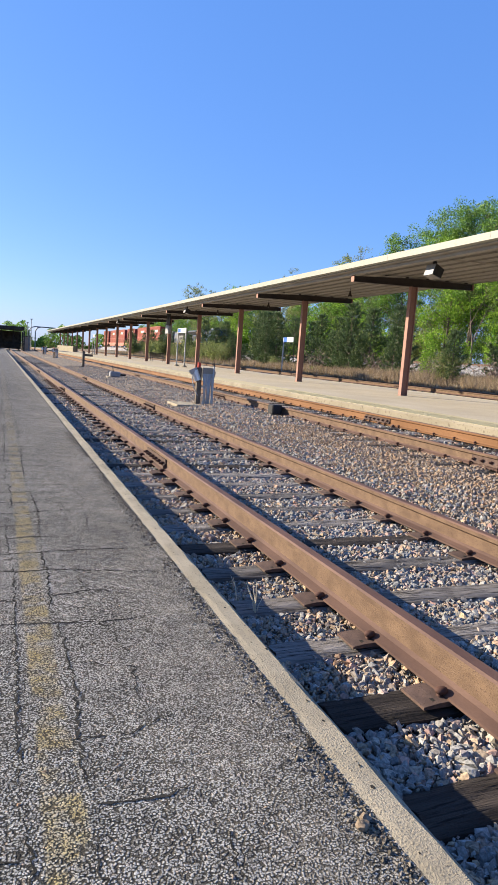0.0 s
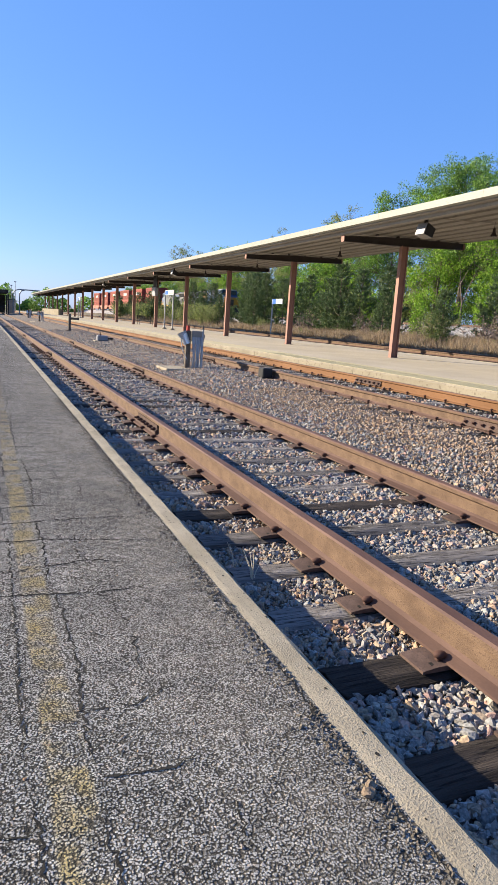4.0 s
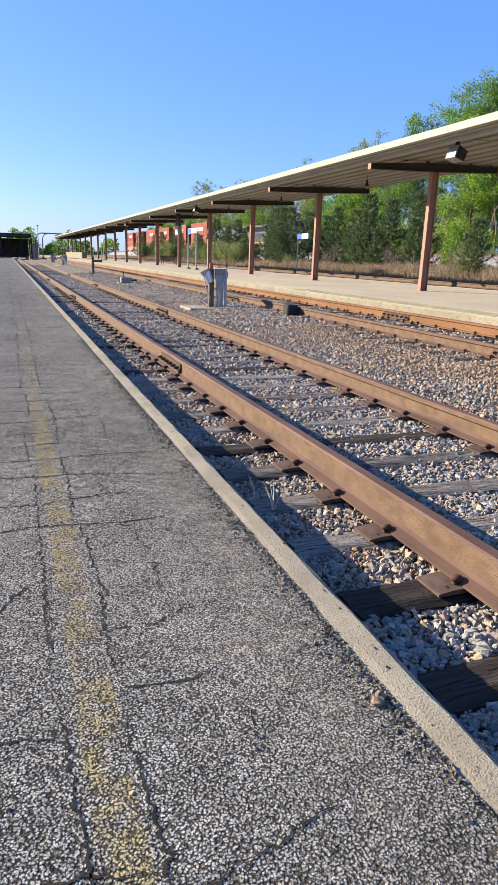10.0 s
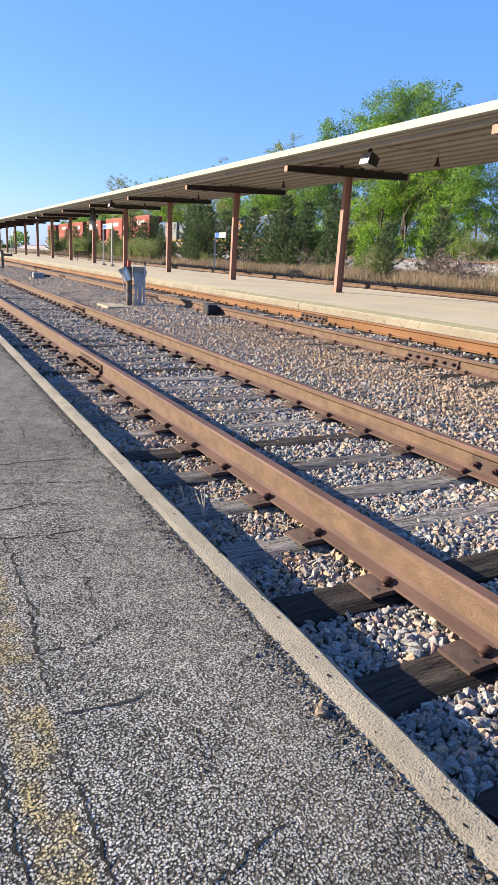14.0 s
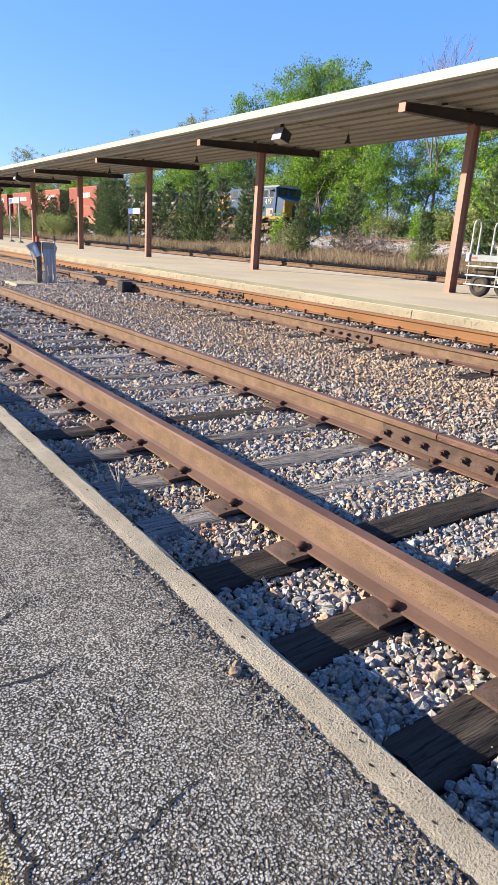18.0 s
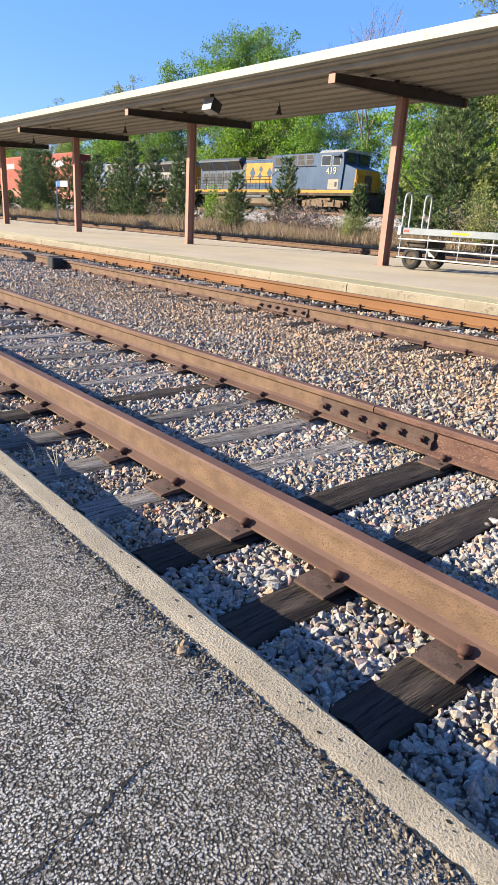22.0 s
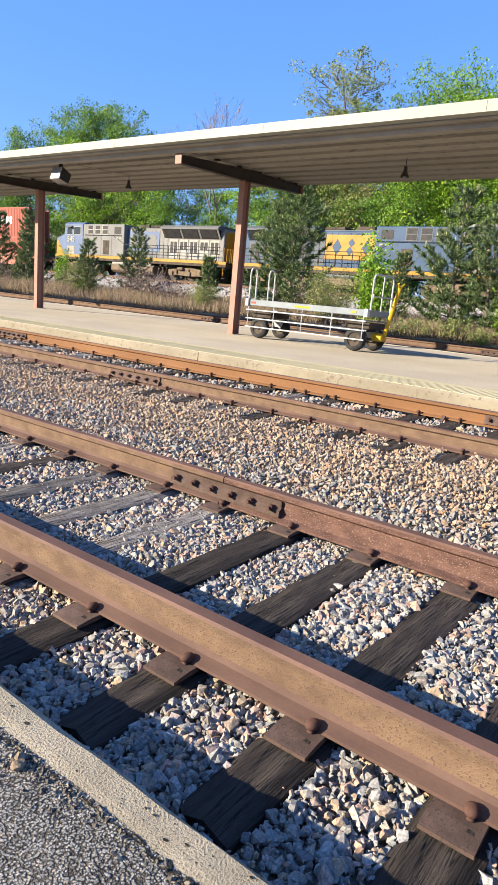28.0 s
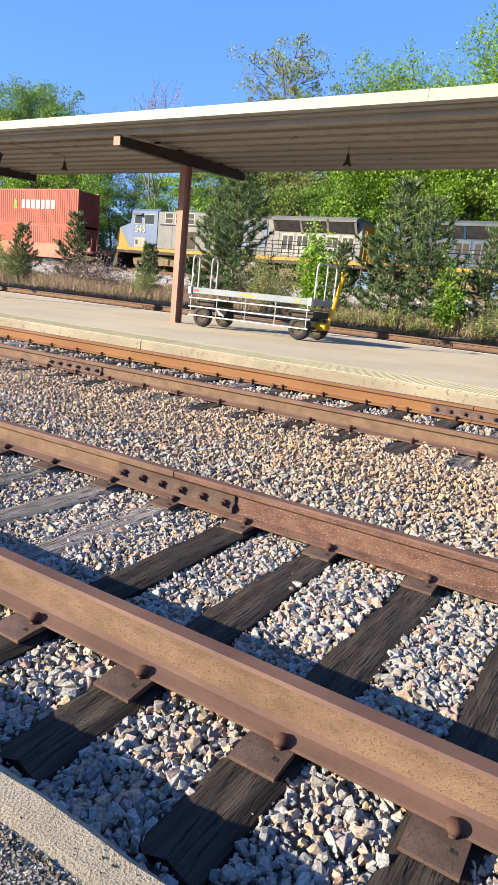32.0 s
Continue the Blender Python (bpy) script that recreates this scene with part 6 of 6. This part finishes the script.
# ---- crushed stone ----
def hull_stones(n_templates, points, seed):
    """Crushed-stone shapes: hulls of chance points on a blunt block."""
    rh, out = random.Random(seed), []
    for k in range(n_templates):
        bm = bmesh.new()
        ax = (rh.uniform(0.8, 1.2), rh.uniform(0.6, 1.0), rh.uniform(0.45, 0.85))
        for j in range(points):
            p = Vector((rh.uniform(-1, 1), rh.uniform(-1, 1), rh.uniform(-1, 1)))
            s = (abs(p.x) ** 5 + abs(p.y) ** 5 + abs(p.z) ** 5) ** 0.2
            p *= rh.uniform(0.86, 1.0) / max(s, 0.05)
            bm.verts.new((p.x * ax[0], p.y * ax[1], p.z * ax[2]))
        bmesh.ops.convex_hull(bm, input=bm.verts)
        bmesh.ops.delete(bm, geom=[v for v in bm.verts if not v.link_faces], context="VERTS")
        bmesh.ops.triangulate(bm, faces=bm.faces)
        bmesh.ops.recalc_face_normals(bm, faces=bm.faces)
        bm.verts.index_update()
        out.append((np.array([v.co[:] for v in bm.verts]), np.array([[v.index for v in f.verts] for f in bm.faces])))
        bm.free()
    return out


BLOCKS, CHIPS = hull_stones(28, 15, 3), hull_stones(20, 9, 5)


def stones(name, label, mat, spots, size, seed, base=BLOCKS):
    """Crushed stones at spots (x, y, z), each of its own size and turn, in one mesh."""
    r = np.random.default_rng(seed)
    spots = np.asarray(spots)
    kind = r.integers(0, len(base), len(spots))
    vs, fs, off = [], [], 0
    for k, (bv, bf) in enumerate(base):
        at = spots[kind == k]
        n = len(at)
        if not n:
            continue
        v = np.repeat(bv[None], n, 0) * (size * (0.5 + 0.85 * r.random((n, 1, 1)) ** 1.6)) * r.uniform(0.8, 1.2, (n, 1, 3))
        q = r.normal(size=(n, 4))
        q /= np.linalg.norm(q, axis=1, keepdims=True)
        w, x, y, z = q.T
        rot = np.stack([1 - 2 * (y * y + z * z), 2 * (x * y - z * w), 2 * (x * z + y * w), 2 * (x * y + z * w), 1 - 2 * (x * x + z * z), 2 * (y * z - x * w), 2 * (x * z - y * w), 2 * (y * z + x * w), 1 - 2 * (x * x + y * y)], 1).reshape(-1, 3, 3)
        v = np.einsum("nij,nkj->nki", rot, v) + at[:, None]
        vs.append(v.reshape(-1, 3))
        fs.append((bf[None] + (np.arange(n) * len(bv) + off)[:, None, None]).reshape(-1, 3))
        off += n * len(bv)
    o = new(name, raw_mesh(name, np.concatenate(vs), np.concatenate(fs), mat))
    return tagged(o, label, "ballast stones", kind="stuff")


def spots(x0, x1, y0, y1, step, seed, lift=0.0, keep=None):
    r = random.Random(seed)
    out = []
    for i in range(int((x1 - x0) / step)):
        for j in range(int((y1 - y0) / step)):
            x, y = x0 + (i + r.random()) * step, y0 + (j + r.random()) * step
            if keep is None or keep(x, y):
                out.append((x, y, ballast_z(x, y) + lift + r.uniform(-0.008, 0.007)))
    return out


tie_ys = np.array(ys)


def off_tie(x, y):
    w = 0.098 if y < 3.35 else 0.070 + 0.05 * noise.noise((x * 2.1, y * 0.7, 1.0))
    return not (-0.57 < x < 2.05) or np.abs(tie_ys - y).min() > w or random.random() < (0.03 if y < 3.35 else 0.20)


random.seed(4)
near = spots(KX1 + 0.02, 1.75, 0.6, 8.0, 0.0255, 1, -0.008, off_tie)
tan = [p for p in near if p[1] > 3.2 and random.random() < (0.62 if p[0] < 0.0 else 0.16)]
tset = set(tan)
stones("ballast_stones", "angular grey and tan crushed stones between the ties", M["stone"], [p for p in near if p not in tset], 0.0228, 1)
stones("ballast_stones", "small rusty tan stones beside the near rail", M["stone_tan"], tan, 0.0190, 45)
chips = spots(KX1 + 0.02, 1.72, 1.0, 4.6, 0.024, 41, -0.002, off_tie)
stones("ballast_chips", "small broken stone chips between the larger stones", M["stone"], chips, 0.0105, 42, CHIPS)
near2 = spots(KX1 + 0.02, 1.75, -2.0, 0.6, 0.05, 31, -0.008, off_tie) + spots(KX1 + 0.02, 1.75, 8.0, 17.0, 0.039, 2, -0.004, off_tie) + spots(KX1 + 0.02, 1.75, 17.0, 40.0, 0.066, 22, -0.004, off_tie)
stones("ballast_stones", "angular grey and tan crushed stones between the ties", M["stone"], near2, 0.031, 2, CHIPS)
mid_ties = np.array(mid_ys)


def sh(x, y):
    if x > R3 - 0.62 and np.abs(mid_ties - y).min() < 0.12:
        return random.random() < 0.04
    return random.random() < (1.0 if x > 1.95 else 0.6)


mid = spots(1.62, R3 + 0.02, 0.5, 12.0, 0.031, 3, -0.002, sh)
tan = [p for p in mid if random.random() < min(1.0, 0.12 + max(0.0, p[0] - 2.1) * 0.9 + 0.35 * noise.noise((p[0] * 0.9, p[1] * 0.6, 6.0)))]
tset = set(tan)
stones("ballast_stones", "rusty tan crushed stones between the two tracks", M["stone_tan"], tan, 0.0205, 3, CHIPS)
stones("ballast_stones", "grey crushed stones between the two tracks", M["stone"], [p for p in mid if p not in tset], 0.024, 4, CHIPS)
mid2 = spots(1.70, R3 + 0.02, 12.0, 22.0, 0.043, 5, -0.003, sh) + spots(1.70, R3 + 0.02, 22.0, 44.0, 0.075, 15, -0.003)
tan = [p for p in mid2 if random.random() < 0.34]
tset = set(tan)
stones("ballast_stones", "rusty tan crushed stones between the two tracks", M["stone_tan"], tan, 0.031, 5, CHIPS)
stones("ballast_stones", "grey crushed stones between the two tracks", M["stone"], [p for p in mid2 if p not in tset], 0.031, 7, CHIPS)
gap = spots(R3 + 0.05, PE - 0.02, 0.0, 16.0, 0.058, 6, -0.004, sh)
stones("ballast_stones", "grey and tan crushed stones in the second track", M["stone"], gap, 0.030, 6, CHIPS)
rb = random.Random(77)
bank = []
for k in range(5000):
    x, y = rb.uniform(34.2, 37.9), rb.uniform(4, 75)
    bank.append((x, y, ground_z(x, y) + 0.06))
stones("bank_stones", "grey stones on the embankment slope", M["stone"], bank, 0.09, 9, CHIPS)


# grit and dirt along the foot of the kerb
rk = random.Random(31)
grit = []
for k in range(5200):
    y = 0.8 + 9.0 * rk.random() ** 1.5
    if noise.noise((y * 2.3, 4.0, 0)) > -0.15 or rk.random() < 0.2:
        grit.append((KX0 - abs(rk.gauss(0, 0.042)) - 0.004, y, ZK - 0.002))
stones("grit", "fine dark grit and soil swept against the kerb", M["crumb"], grit, 0.0060, 12, CHIPS)
grit = [(rk.uniform(-3.2, KX0), rk.uniform(1.0, 7.0), ZK - 0.003) for k in range(500)]
stones("grit", "small loose stones scattered over the asphalt", M["stone_tan"], grit, 0.0050, 13, CHIPS)
pv, pf = [], []
for k in range(260):
    y, x, rad = 0.9 + 8 * rk.random() ** 1.3, rk.uniform(KX0 + 0.03, KX1 - 0.03), 0.0012 + 0.0045 * rk.random() ** 4
    o = len(pv)
    pv += [(x + rad * math.cos(a) * rk.uniform(0.7, 1.3), y + rad * 1.5 * math.sin(a) * rk.uniform(0.7, 1.3), ZK + 0.0016) for a in (0, 1.05, 2.1, 3.14, 4.2, 5.24)]
    pf.append(tuple(range(o, o + 6)))
pits = new("pock_mark", raw_mesh("pock_mark", pv, pf, M["crack"]))
pits.parent, pits["kind"] = kerb, "stuff"

motions()
